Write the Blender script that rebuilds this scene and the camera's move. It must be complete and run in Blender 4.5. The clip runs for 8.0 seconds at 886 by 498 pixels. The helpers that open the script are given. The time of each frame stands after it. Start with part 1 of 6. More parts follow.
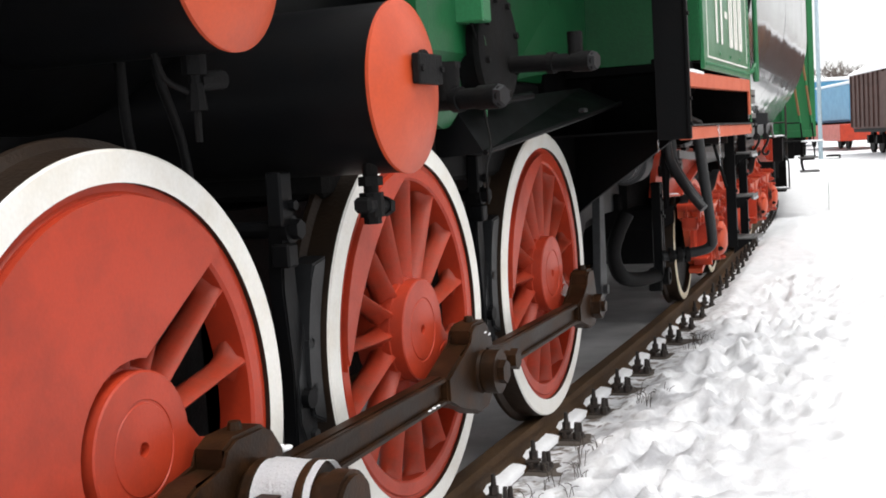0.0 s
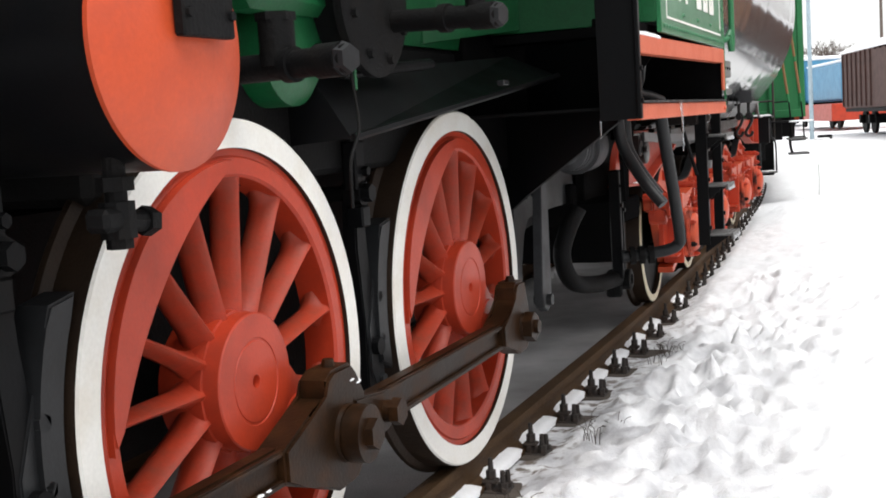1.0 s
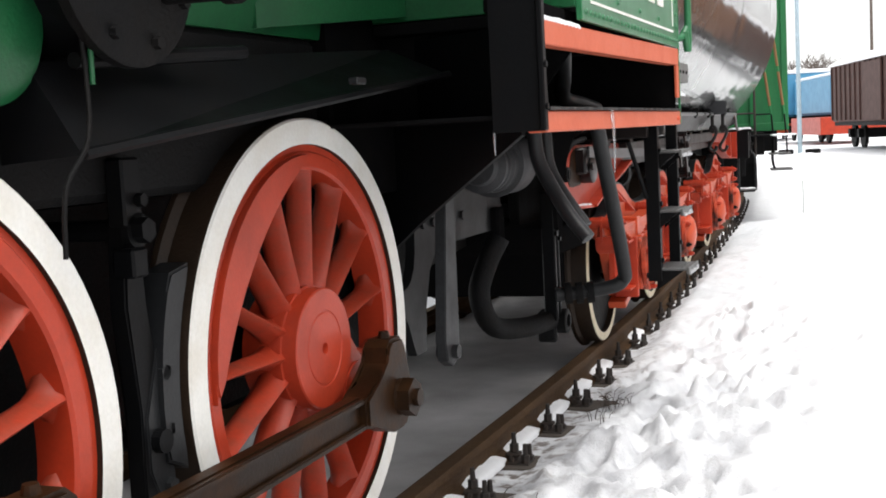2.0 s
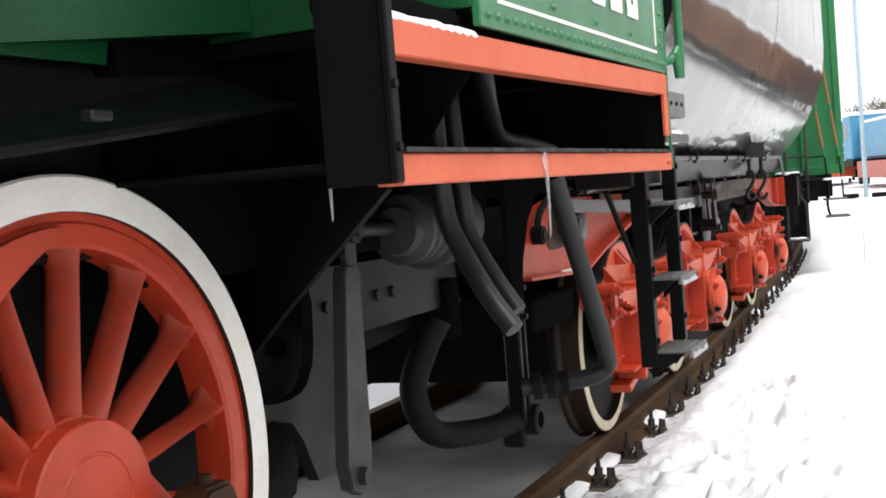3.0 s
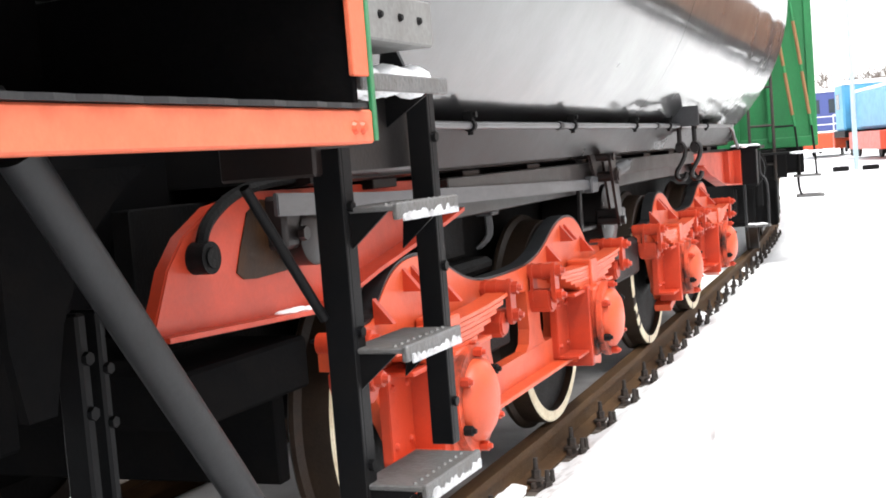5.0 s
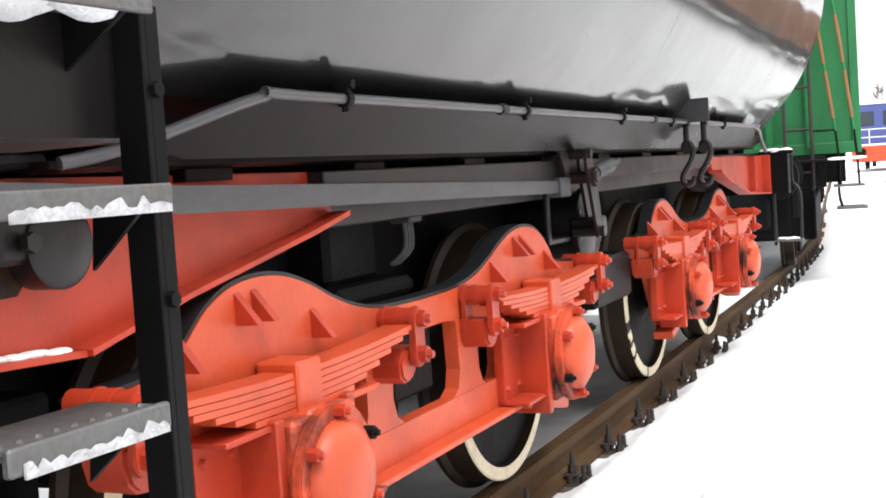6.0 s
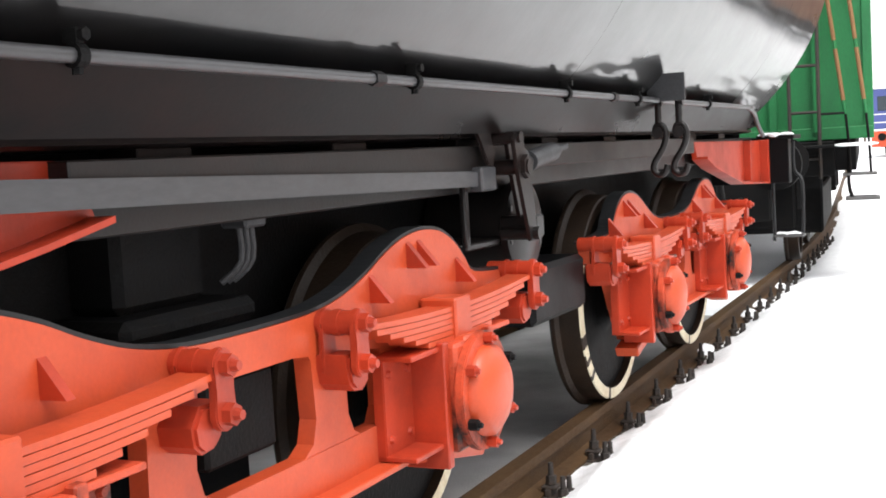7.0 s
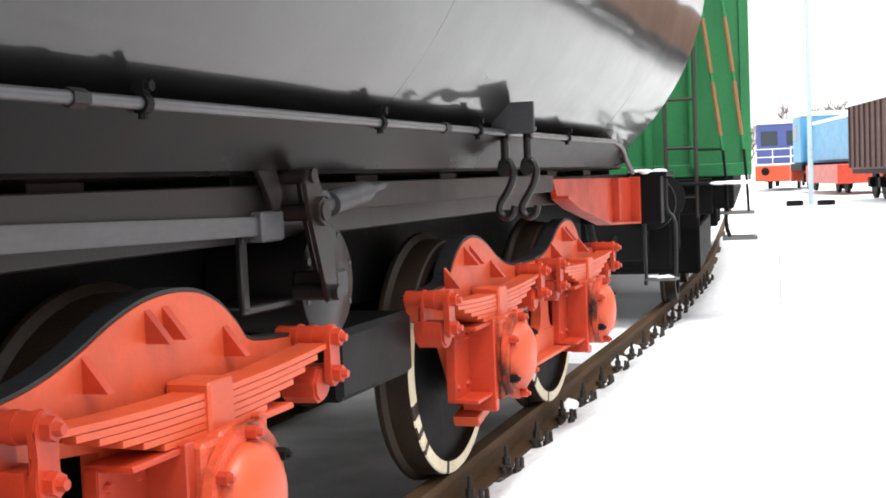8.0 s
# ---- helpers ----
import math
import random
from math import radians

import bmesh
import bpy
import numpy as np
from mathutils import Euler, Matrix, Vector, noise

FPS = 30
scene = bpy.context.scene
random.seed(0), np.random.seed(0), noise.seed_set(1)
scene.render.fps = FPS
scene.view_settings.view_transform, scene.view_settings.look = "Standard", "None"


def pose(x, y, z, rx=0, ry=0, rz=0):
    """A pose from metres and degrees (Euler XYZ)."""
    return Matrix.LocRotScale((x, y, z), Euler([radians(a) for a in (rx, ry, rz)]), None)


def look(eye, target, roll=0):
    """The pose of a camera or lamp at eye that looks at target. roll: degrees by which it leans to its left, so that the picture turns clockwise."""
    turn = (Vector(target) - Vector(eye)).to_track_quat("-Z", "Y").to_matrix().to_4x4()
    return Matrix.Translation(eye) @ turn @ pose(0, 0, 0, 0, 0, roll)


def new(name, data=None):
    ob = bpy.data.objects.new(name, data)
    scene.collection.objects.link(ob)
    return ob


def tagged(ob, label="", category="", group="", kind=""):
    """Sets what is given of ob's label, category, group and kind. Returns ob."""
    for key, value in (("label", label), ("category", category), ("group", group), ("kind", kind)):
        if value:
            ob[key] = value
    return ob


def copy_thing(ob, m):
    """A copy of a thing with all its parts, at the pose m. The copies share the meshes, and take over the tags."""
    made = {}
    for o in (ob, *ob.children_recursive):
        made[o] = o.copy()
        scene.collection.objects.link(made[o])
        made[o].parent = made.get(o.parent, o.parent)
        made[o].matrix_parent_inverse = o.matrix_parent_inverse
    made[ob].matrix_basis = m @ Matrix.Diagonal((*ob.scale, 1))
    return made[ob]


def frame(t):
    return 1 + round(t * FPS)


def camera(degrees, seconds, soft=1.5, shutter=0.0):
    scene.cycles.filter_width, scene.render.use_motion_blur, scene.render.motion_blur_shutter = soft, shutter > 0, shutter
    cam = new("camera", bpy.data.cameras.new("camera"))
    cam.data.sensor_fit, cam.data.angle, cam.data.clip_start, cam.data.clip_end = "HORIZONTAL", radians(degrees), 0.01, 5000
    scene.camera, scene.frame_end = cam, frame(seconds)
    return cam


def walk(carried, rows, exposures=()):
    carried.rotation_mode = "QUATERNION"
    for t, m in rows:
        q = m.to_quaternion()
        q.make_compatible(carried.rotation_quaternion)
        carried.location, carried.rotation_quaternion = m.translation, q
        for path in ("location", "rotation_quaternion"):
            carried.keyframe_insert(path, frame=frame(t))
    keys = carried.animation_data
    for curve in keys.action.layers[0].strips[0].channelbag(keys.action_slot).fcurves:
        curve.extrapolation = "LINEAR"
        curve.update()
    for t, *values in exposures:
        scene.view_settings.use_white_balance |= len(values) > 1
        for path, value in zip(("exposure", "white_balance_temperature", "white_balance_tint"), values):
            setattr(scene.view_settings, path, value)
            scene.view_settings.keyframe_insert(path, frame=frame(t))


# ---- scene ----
cam = camera(41.0, 8.0, 1.8)
PATH = [
    (0, (1.738, -3.882, 1.348), (0.998, -2.032, 1.174), -3.4),
    (0.5, (1.689, -3.287, 1.336), (1.006, -1.42, 1.121), -3.9),
    (1, (1.685, -2.659, 1.329), (0.956, -0.808, 1.123), -3.6),
    (1.5, (1.684, -2.091, 1.314), (0.993, -0.225, 1.112), -2.0),
    (2.8, (1.742, -0.477, 1.31), (0.962, 1.359, 1.164), -5.5),
    (3, (1.755, -0.235, 1.284), (0.941, 1.59, 1.19), -4.5),
    (3.5, (1.765, 0.319, 1.286), (0.879, 2.111, 1.211), -2.6),
    (4, (1.727, 0.926, 1.272), (0.906, 2.745, 1.133), -3.7),
    (4.5, (1.784, 1.435, 1.251), (0.933, 3.24, 1.117), -3.8),
    (5, (1.775, 2.128, 1.256), (0.965, 3.951, 1.113), -4.5),
    (5.2, (1.756, 2.379, 1.227), (0.939, 4.201, 1.122), -4.1),
    (6.5, (1.762, 3.817, 1.166), (0.848, 5.59, 1.028), -3.7),
    (7, (1.716, 4.318, 1.171), (0.805, 6.092, 1.018), -3.2),
    (7.5, (1.625, 4.815, 1.181), (0.802, 6.633, 1.047), -3.6),
    (8, (1.677, 5.107, 1.197), (0.928, 6.958, 1.082), -2.3),
]
EXPOSURE = [(0, 0.12), (1, 0.14), (1.7, 0.22), (2.8, 0.35), (3.2, 0.55), (3.6, 1.1), (4, 1.3), (5, 1.12), (6.3, 0.86), (8, 0.84)]
walk(cam, [(t, look(eye, target, roll)) for t, eye, target, roll in PATH], EXPOSURE)

import numpy

# ---- world and light ----
world = bpy.data.worlds.new("overcast_sky")
scene.world = world
world.use_nodes = True
wn, wl = world.node_tree.nodes, world.node_tree.links
sky = wn.new("ShaderNodeTexSky")
sky.sky_type, sky.sun_disc = "NISHITA", False
sky.sun_elevation, sky.sun_rotation = radians(65), radians(129)
sky.air_density, sky.dust_density = 1.0, 3.0
grey = wn.new("ShaderNodeRGBToBW")
tint = wn.new("ShaderNodeMix")
tint.data_type = "RGBA"
tint.inputs[0].default_value = 0.88
wl.new(sky.outputs[0], grey.inputs[0])
wl.new(sky.outputs[0], tint.inputs[6])
cloud = wn.new("ShaderNodeMath")
cloud.operation = "MULTIPLY"
cloud.inputs[1].default_value = 1.45
wl.new(grey.outputs[0], cloud.inputs[0])
veil = wn.new("ShaderNodeMath")          # an even cloud cover down to the horizon
veil.operation = "MAXIMUM"
veil.inputs[1].default_value = 7.2
wl.new(cloud.outputs[0], veil.inputs[0])
wl.new(veil.outputs[0], tint.inputs[7])
wl.new(tint.outputs[2], wn["Background"].inputs[0])
wn["Background"].inputs[1].default_value = 0.15

sun = new("sun", bpy.data.lights.new("sun", "SUN"))
sun.data.energy, sun.data.angle, sun.data.color = 1.7, radians(30), (1.0, 0.97, 0.93)
sun.matrix_world = look((5, -4, 14), (0, 0, 0))


# ---- materials ----
def mat(name, color, rough=0.5, metal=0.0, dirt=None, amount=0.35, scale=6.0, fine=90.0, bump=0.15, coat=0.0, vary=0.12, spec=0.5, stretch=(1, 1, 1), per=0.0):
    m = bpy.data.materials.new(name)
    m.use_nodes = True
    n, l = m.node_tree.nodes, m.node_tree.links
    b = n["Principled BSDF"]
    b.inputs["Roughness"].default_value, b.inputs["Metallic"].default_value = rough, metal
    b.inputs["Coat Weight"].default_value = coat
    b.inputs["Coat Roughness"].default_value = 0.12
    b.inputs["Specular IOR Level"].default_value = spec
    co = n.new("ShaderNodeTexCoord")
    mp = n.new("ShaderNodeMapping")
    mp.inputs["Scale"].default_value = stretch
    l.new(co.outputs["Object"], mp.inputs[0])
    big, small = n.new("ShaderNodeTexNoise"), n.new("ShaderNodeTexNoise")
    big.inputs["Scale"].default_value, big.inputs["Detail"].default_value = scale, 8
    big.inputs["Roughness"].default_value = 0.65
    small.inputs["Scale"].default_value, small.inputs["Detail"].default_value = fine, 4
    for t in (big, small):
        l.new(mp.outputs[0], t.inputs["Vector"])
    hsv = n.new("ShaderNodeHueSaturation")
    hsv.inputs["Color"].default_value = (*color, 1)
    mr = n.new("ShaderNodeMapRange")
    mr.inputs["From Min"].default_value, mr.inputs["From Max"].default_value = 0.3, 0.7
    mr.inputs["To Min"].default_value, mr.inputs["To Max"].default_value = 1 - vary, 1 + vary
    l.new(small.outputs[0], mr.inputs[0])
    value = mr.outputs[0]
    if per:
        info, pr, mul = n.new("ShaderNodeObjectInfo"), n.new("ShaderNodeMapRange"), n.new("ShaderNodeMath")
        pr.inputs["To Min"].default_value, pr.inputs["To Max"].default_value = 1 - per, 1 + per
        mul.operation = "MULTIPLY"
        l.new(info.outputs["Random"], pr.inputs[0])
        l.new(pr.outputs[0], mul.inputs[0]), l.new(value, mul.inputs[1])
        value = mul.outputs[0]
    l.new(value, hsv.inputs["Value"])
    out = hsv.outputs[0]
    if dirt:
        ramp = n.new("ShaderNodeMapRange")
        ramp.inputs["From Min"].default_value, ramp.inputs["From Max"].default_value = 0.45, 0.75
        ramp.inputs["To Max"].default_value = amount * 2
        ramp.clamp = True
        l.new(big.outputs[0], ramp.inputs[0])
        mx = n.new("ShaderNodeMix")
        mx.data_type = "RGBA"
        l.new(ramp.outputs[0], mx.inputs[0])
        l.new(out, mx.inputs[6])
        mx.inputs[7].default_value = (*dirt, 1)
        out = mx.outputs[2]
    l.new(out, b.inputs["Base Color"])
    rr = n.new("ShaderNodeMapRange")
    rr.inputs["To Min"].default_value, rr.inputs["To Max"].default_value = max(rough - 0.14, 0.03), min(rough + 0.16, 1)
    l.new(big.outputs[0], rr.inputs[0])
    l.new(rr.outputs[0], b.inputs["Roughness"])
    if bump:
        bp, add = n.new("ShaderNodeBump"), n.new("ShaderNodeMath")
        add.operation = "ADD"
        l.new(big.outputs[0], add.inputs[0]), l.new(small.outputs[0], add.inputs[1])
        bp.inputs["Strength"].default_value, bp.inputs["Distance"].default_value = bump, 0.01
        l.new(add.outputs[0], bp.inputs["Height"])
        l.new(bp.outputs[0], b.inputs["Normal"])
    return m


RED = mat("red_paint", (0.41, 0.038, 0.013), 0.42, spec=0.4, dirt=(0.19, 0.024, 0.013), amount=0.36, bump=0.05, scale=4, vary=0.05)
SPOKE = mat("dusty_red_spoke_paint", (0.37, 0.037, 0.014), 0.48, spec=0.35, dirt=(0.17, 0.055, 0.035), amount=0.42, bump=0.06, scale=9, vary=0.08)
ORANGE = mat("faded_red_paint", (0.50, 0.068, 0.022), 0.42, spec=0.4, dirt=(0.33, 0.052, 0.028), amount=0.35, bump=0.05, scale=5, vary=0.05)
FADED = mat("sun_faded_orange_paint", (0.55, 0.118, 0.058), 0.55, spec=0.3, dirt=(0.47, 0.088, 0.040), amount=0.35, bump=0.05, scale=4, vary=0.05)
BLACK = mat("black_paint", (0.0042, 0.0044, 0.005), 0.42, spec=0.09, dirt=(0.006, 0.005, 0.0045), amount=0.4, bump=0.05, scale=5)
SOOT = mat("sooty_black_steel", (0.005, 0.005, 0.0053), 0.62, spec=0.11, dirt=(0.009, 0.0075, 0.0065), amount=0.4, bump=0.3, scale=7)
# gloss-free black that puts deep shade into the colour of recessed parts
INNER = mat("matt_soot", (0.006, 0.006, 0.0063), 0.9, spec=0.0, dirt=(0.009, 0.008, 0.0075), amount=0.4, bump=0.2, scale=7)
GREY = mat("dark_grey_paint", (0.013, 0.0137, 0.015), 0.45, spec=0.3, dirt=(0.008, 0.008, 0.008), amount=0.4, bump=0.07, scale=6)
DUSTY = mat("dusty_grey_paint", (0.040, 0.041, 0.044), 0.5, spec=0.3, dirt=(0.022, 0.021, 0.021), amount=0.4, bump=0.06, scale=8)
IRON = mat("dark_iron", (0.010, 0.0088, 0.0088), 0.36, spec=0.3, dirt=(0.016, 0.008, 0.0065), amount=0.45, bump=0.05, scale=4)
BAR = mat("smooth_grey_bar_paint", (0.055, 0.056, 0.060), 0.34, spec=0.5, dirt=(0.030, 0.026, 0.025), amount=0.3, bump=0.03, scale=5, stretch=(1, 0.3, 1))
PALE = mat("pale_grey_paint", (0.15, 0.15, 0.145), 0.5, spec=0.3, dirt=(0.10, 0.09, 0.085), amount=0.35, bump=0.1, scale=8)
FROST = mat("dirty_frost", (0.42, 0.425, 0.44), 0.8, dirt=(0.16, 0.155, 0.15), amount=0.45, bump=0.5, scale=22, fine=160)
RUSTBOARD = mat("rusty_brown_wagon_boards", (0.30, 0.135, 0.065), 0.7, dirt=(0.16, 0.075, 0.045), amount=0.4, scale=1.2, fine=30, per=0.25)
# dull dark tone; the brown patches paint in what the underside reflects
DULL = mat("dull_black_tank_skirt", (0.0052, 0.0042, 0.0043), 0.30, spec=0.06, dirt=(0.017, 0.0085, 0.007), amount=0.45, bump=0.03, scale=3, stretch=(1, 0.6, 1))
WHITE = mat("white_rim_paint", (0.76, 0.75, 0.71), 0.5, dirt=(0.50, 0.40, 0.25), amount=0.16, bump=0.08, scale=5, vary=0.04)
CREAM = mat("yellowed_rim_paint", (0.64, 0.58, 0.42), 0.55, dirt=(0.42, 0.30, 0.14), amount=0.4, bump=0.2, scale=7)
OILY = mat("oily_brown_steel", (0.015, 0.0066, 0.0024), 0.45, spec=0.15, dirt=(0.052, 0.020, 0.006), amount=0.42, bump=0.12, scale=9)
TREAD = mat("brown_wheel_tread", (0.018, 0.011, 0.007), 0.5, spec=0.25, dirt=(0.036, 0.020, 0.010), amount=0.35, bump=0.25, scale=6)
RAIL = mat("rusty_rail_steel", (0.050, 0.027, 0.012), 0.7, spec=0.15, dirt=(0.095, 0.054, 0.025), amount=0.4, bump=0.4, scale=8, stretch=(1, 0.25, 1))
RUSTY = mat("dark_rusty_iron", (0.018, 0.014, 0.012), 0.7, dirt=(0.05, 0.03, 0.019), amount=0.4, bump=0.4, scale=14)
STAINED = mat("oil_stained_red_paint", (0.50, 0.066, 0.026), 0.5, spec=0.4, dirt=(0.010, 0.006, 0.004), amount=0.85, bump=0.15, scale=5)
GREEN = mat("green_paint", (0.005, 0.085, 0.026), 0.4, dirt=(0.004, 0.05, 0.018), amount=0.3, bump=0.12, scale=3)
PALEGREEN = mat("cab_green_paint", (0.020, 0.145, 0.055), 0.35, dirt=(0.017, 0.11, 0.045), amount=0.3, bump=0.12, scale=3)
WAGONGREEN = mat("wagon_green_paint", (0.007, 0.15, 0.04), 0.5, dirt=(0.006, 0.095, 0.03), amount=0.35, bump=0.15, scale=3, stretch=(1, 1, 0.3))
TANK = mat("glossy_black_tank_paint", (0.008, 0.008, 0.0085), 0.32, dirt=(0.016, 0.013, 0.012), amount=0.3, bump=0.02, scale=2.2, fine=40, coat=0.85, spec=0.15)
TANK.node_tree.nodes["Principled BSDF"].inputs["Coat Roughness"].default_value = 0.07
OCHRE = mat("rusty_yellow_bar", (0.20, 0.10, 0.035), 0.65, dirt=(0.2, 0.09, 0.04), amount=0.4, scale=5)
SNOW = mat("snow", (0.86, 0.87, 0.89), 0.75, bump=0.6, scale=14, fine=140, vary=0.04, dirt=(0.66, 0.66, 0.68), amount=0.16)
BROWN = mat("brown_wagon_boards", (0.060, 0.024, 0.018), 0.7, dirt=(0.04, 0.022, 0.019), amount=0.4, scale=3, fine=30, per=0.2)
BLUE = mat("blue_paint", (0.06, 0.25, 0.42), 0.45, dirt=(0.05, 0.17, 0.30), amount=0.3, scale=2)
VIOLET = mat("dark_blue_paint", (0.05, 0.07, 0.22), 0.45, dirt=(0.05, 0.06, 0.2), amount=0.3, scale=2)


def trodden():
    """Trodden, dirty snow beside the rail, with the grey shading of its lumps painted in."""
    m = SNOW.copy()
    m.name = "trodden_snow"
    n, l = m.node_tree.nodes, m.node_tree.links
    b = n["Principled BSDF"]
    out = b.inputs["Base Color"].links[0].from_socket
    n["Bump"].inputs["Distance"].default_value = 0.03
    geo, sep = n.new("ShaderNodeNewGeometry"), n.new("ShaderNodeSeparateXYZ")
    l.new(geo.outputs["Position"], sep.inputs[0])
    past, ahead, square, across = (n.new("ShaderNodeMath") for _ in range(4))     # distance from the near rail on the bend
    past.operation, past.inputs[1].default_value = "SUBTRACT", 3.8
    ahead.operation, ahead.inputs[1].default_value = "MAXIMUM", 0.0
    square.operation = "MULTIPLY"
    across.operation, across.inputs[1].default_value = "MULTIPLY_ADD", 0.0046
    l.new(sep.outputs[1], past.inputs[0]), l.new(past.outputs[0], ahead.inputs[0])
    l.new(ahead.outputs[0], square.inputs[0]), l.new(ahead.outputs[0], square.inputs[1])
    l.new(square.outputs[0], across.inputs[0]), l.new(sep.outputs[0], across.inputs[2])
    feet = n.new("ShaderNodeMapRange")      # fewer people have walked along the tender
    feet.inputs["From Min"].default_value, feet.inputs["From Max"].default_value = 8.0, 3.0
    feet.inputs["To Min"].default_value = 0.12
    l.new(sep.outputs[1], feet.inputs[0])
    # first layer paints grey shading into the trodden lumps, second is brown dirt
    for far, near, lo, hi, scale, colour in ((1.5, 0.7, 0.36, 0.64, 6.0, (0.45, 0.455, 0.48)), (0.42, 0.16, 0.50, 0.62, 16.0, (0.16, 0.13, 0.11))):
        side, spots, both, mx = n.new("ShaderNodeMapRange"), n.new("ShaderNodeMapRange"), n.new("ShaderNodeMath"), n.new("ShaderNodeMix")
        side.inputs["From Min"].default_value, side.inputs["From Max"].default_value = far, near
        l.new(across.outputs[0], side.inputs[0])
        out_side = n.new("ShaderNodeMath")
        out_side.operation = "GREATER_THAN"
        out_side.inputs[1].default_value = 0.04
        l.new(across.outputs[0], out_side.inputs[0])
        ns = n.new("ShaderNodeTexNoise")
        ns.inputs["Scale"].default_value, ns.inputs["Detail"].default_value = scale, 7
        l.new(geo.outputs["Position"], ns.inputs["Vector"])
        spots.inputs["From Min"].default_value, spots.inputs["From Max"].default_value = lo, hi
        l.new(ns.outputs[0], spots.inputs[0])
        both.operation = "MULTIPLY"
        l.new(side.outputs[0], both.inputs[0]), l.new(spots.outputs[0], both.inputs[1])
        mx.data_type = "RGBA"
        clip = n.new("ShaderNodeMath")
        clip.operation = "MULTIPLY"
        worn = n.new("ShaderNodeMath")
        worn.operation = "MULTIPLY"
        l.new(both.outputs[0], worn.inputs[0]), l.new(feet.outputs[0], worn.inputs[1])
        l.new(worn.outputs[0], clip.inputs[0]), l.new(out_side.outputs[0], clip.inputs[1])
        l.new(clip.outputs[0], mx.inputs[0]), l.new(out, mx.inputs[6])
        mx.inputs[7].default_value = (*colour, 1)
        out = mx.outputs[2]
    # patchy darker grey on the snow between the rails, up to y 13.2
    left, right, zone, beneath = n.new("ShaderNodeMath"), n.new("ShaderNodeMath"), n.new("ShaderNodeMath"), n.new("ShaderNodeMix")
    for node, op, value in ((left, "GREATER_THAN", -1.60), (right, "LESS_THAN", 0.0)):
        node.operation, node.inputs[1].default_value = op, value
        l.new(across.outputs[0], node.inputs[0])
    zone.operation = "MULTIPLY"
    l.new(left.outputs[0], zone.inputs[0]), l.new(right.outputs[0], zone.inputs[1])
    beneath.data_type = "RGBA"
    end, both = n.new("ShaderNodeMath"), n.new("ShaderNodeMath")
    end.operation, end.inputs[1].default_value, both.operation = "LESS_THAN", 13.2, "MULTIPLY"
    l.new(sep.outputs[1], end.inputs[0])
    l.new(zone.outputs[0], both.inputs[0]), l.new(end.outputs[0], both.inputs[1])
    l.new(both.outputs[0], beneath.inputs[0]), l.new(out, beneath.inputs[6])
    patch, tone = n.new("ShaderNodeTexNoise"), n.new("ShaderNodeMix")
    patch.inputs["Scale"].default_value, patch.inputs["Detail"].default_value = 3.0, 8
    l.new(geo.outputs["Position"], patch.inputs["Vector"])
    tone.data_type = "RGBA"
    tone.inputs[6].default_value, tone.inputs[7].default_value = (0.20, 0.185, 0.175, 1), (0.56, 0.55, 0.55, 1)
    l.new(patch.outputs[0], tone.inputs[0]), l.new(tone.outputs[2], beneath.inputs[7])
    l.new(beneath.outputs[2], b.inputs["Base Color"])
    for node in n:
        if node.bl_idname == "ShaderNodeBump":
            node.inputs["Distance"].default_value, node.inputs["Strength"].default_value = 0.022, 0.6
    return m


TRODDEN = trodden()
WOOD = mat("weathered_sleeper", (0.055, 0.043, 0.035), 0.85, dirt=(0.09, 0.075, 0.06), amount=0.4, scale=7, bump=0.5, stretch=(0.2, 1, 1))
STEEL = mat("worn_steel", (0.12, 0.12, 0.12), 0.5, 0.5, dirt=(0.10, 0.09, 0.08), amount=0.4, scale=16, bump=0.3)
BARK = mat("bare_tree_bark", (0.11, 0.085, 0.07), 0.9, scale=3)
POLE = mat("pale_blue_pole_paint", (0.36, 0.46, 0.52), 0.6, dirt=(0.28, 0.33, 0.36), amount=0.3)
GLASS = mat("dark_window_glass", (0.02, 0.03, 0.04), 0.08, bump=0, vary=0.02)
ICE = bpy.data.materials.new("ice")
ICE.use_nodes = True
_b = ICE.node_tree.nodes["Principled BSDF"]
_b.inputs["Base Color"].default_value = (0.9, 0.94, 0.97, 1)
_b.inputs["Roughness"].default_value, _b.inputs["Transmission Weight"].default_value, _b.inputs["IOR"].default_value = 0.1, 0.85, 1.31


# ---- mesh helpers ----
def part(name, bm, material, parent=None, label="", smooth=None):
    me = bpy.data.meshes.new(name)
    bmesh.ops.recalc_face_normals(bm, faces=bm.faces)
    bm.to_mesh(me)
    bm.free()
    for m in (material if isinstance(material, (list, tuple)) else [material]):
        me.materials.append(m)
    if smooth:
        me.shade_smooth()
        me.set_sharp_from_angle(angle=radians(smooth))
    ob = new(name, me)
    if parent is not None:
        ob.parent = parent
    if label:
        ob["label"] = label
    return ob


def empty(name, label, category, group="", kind="", at=(0, 0, 0)):
    ob = new(name)
    ob.location = at
    return tagged(ob, label, category, group, kind)


def again(ob, parent, **where):
    """The same mesh as one more object under parent, moved."""
    o = new(ob.name.split(".")[0], ob.data)
    o.parent = parent
    o.location = ob.location
    for key, v in where.items():
        if key == "at":
            o.location = v
        else:
            o.rotation_euler = v
    return o


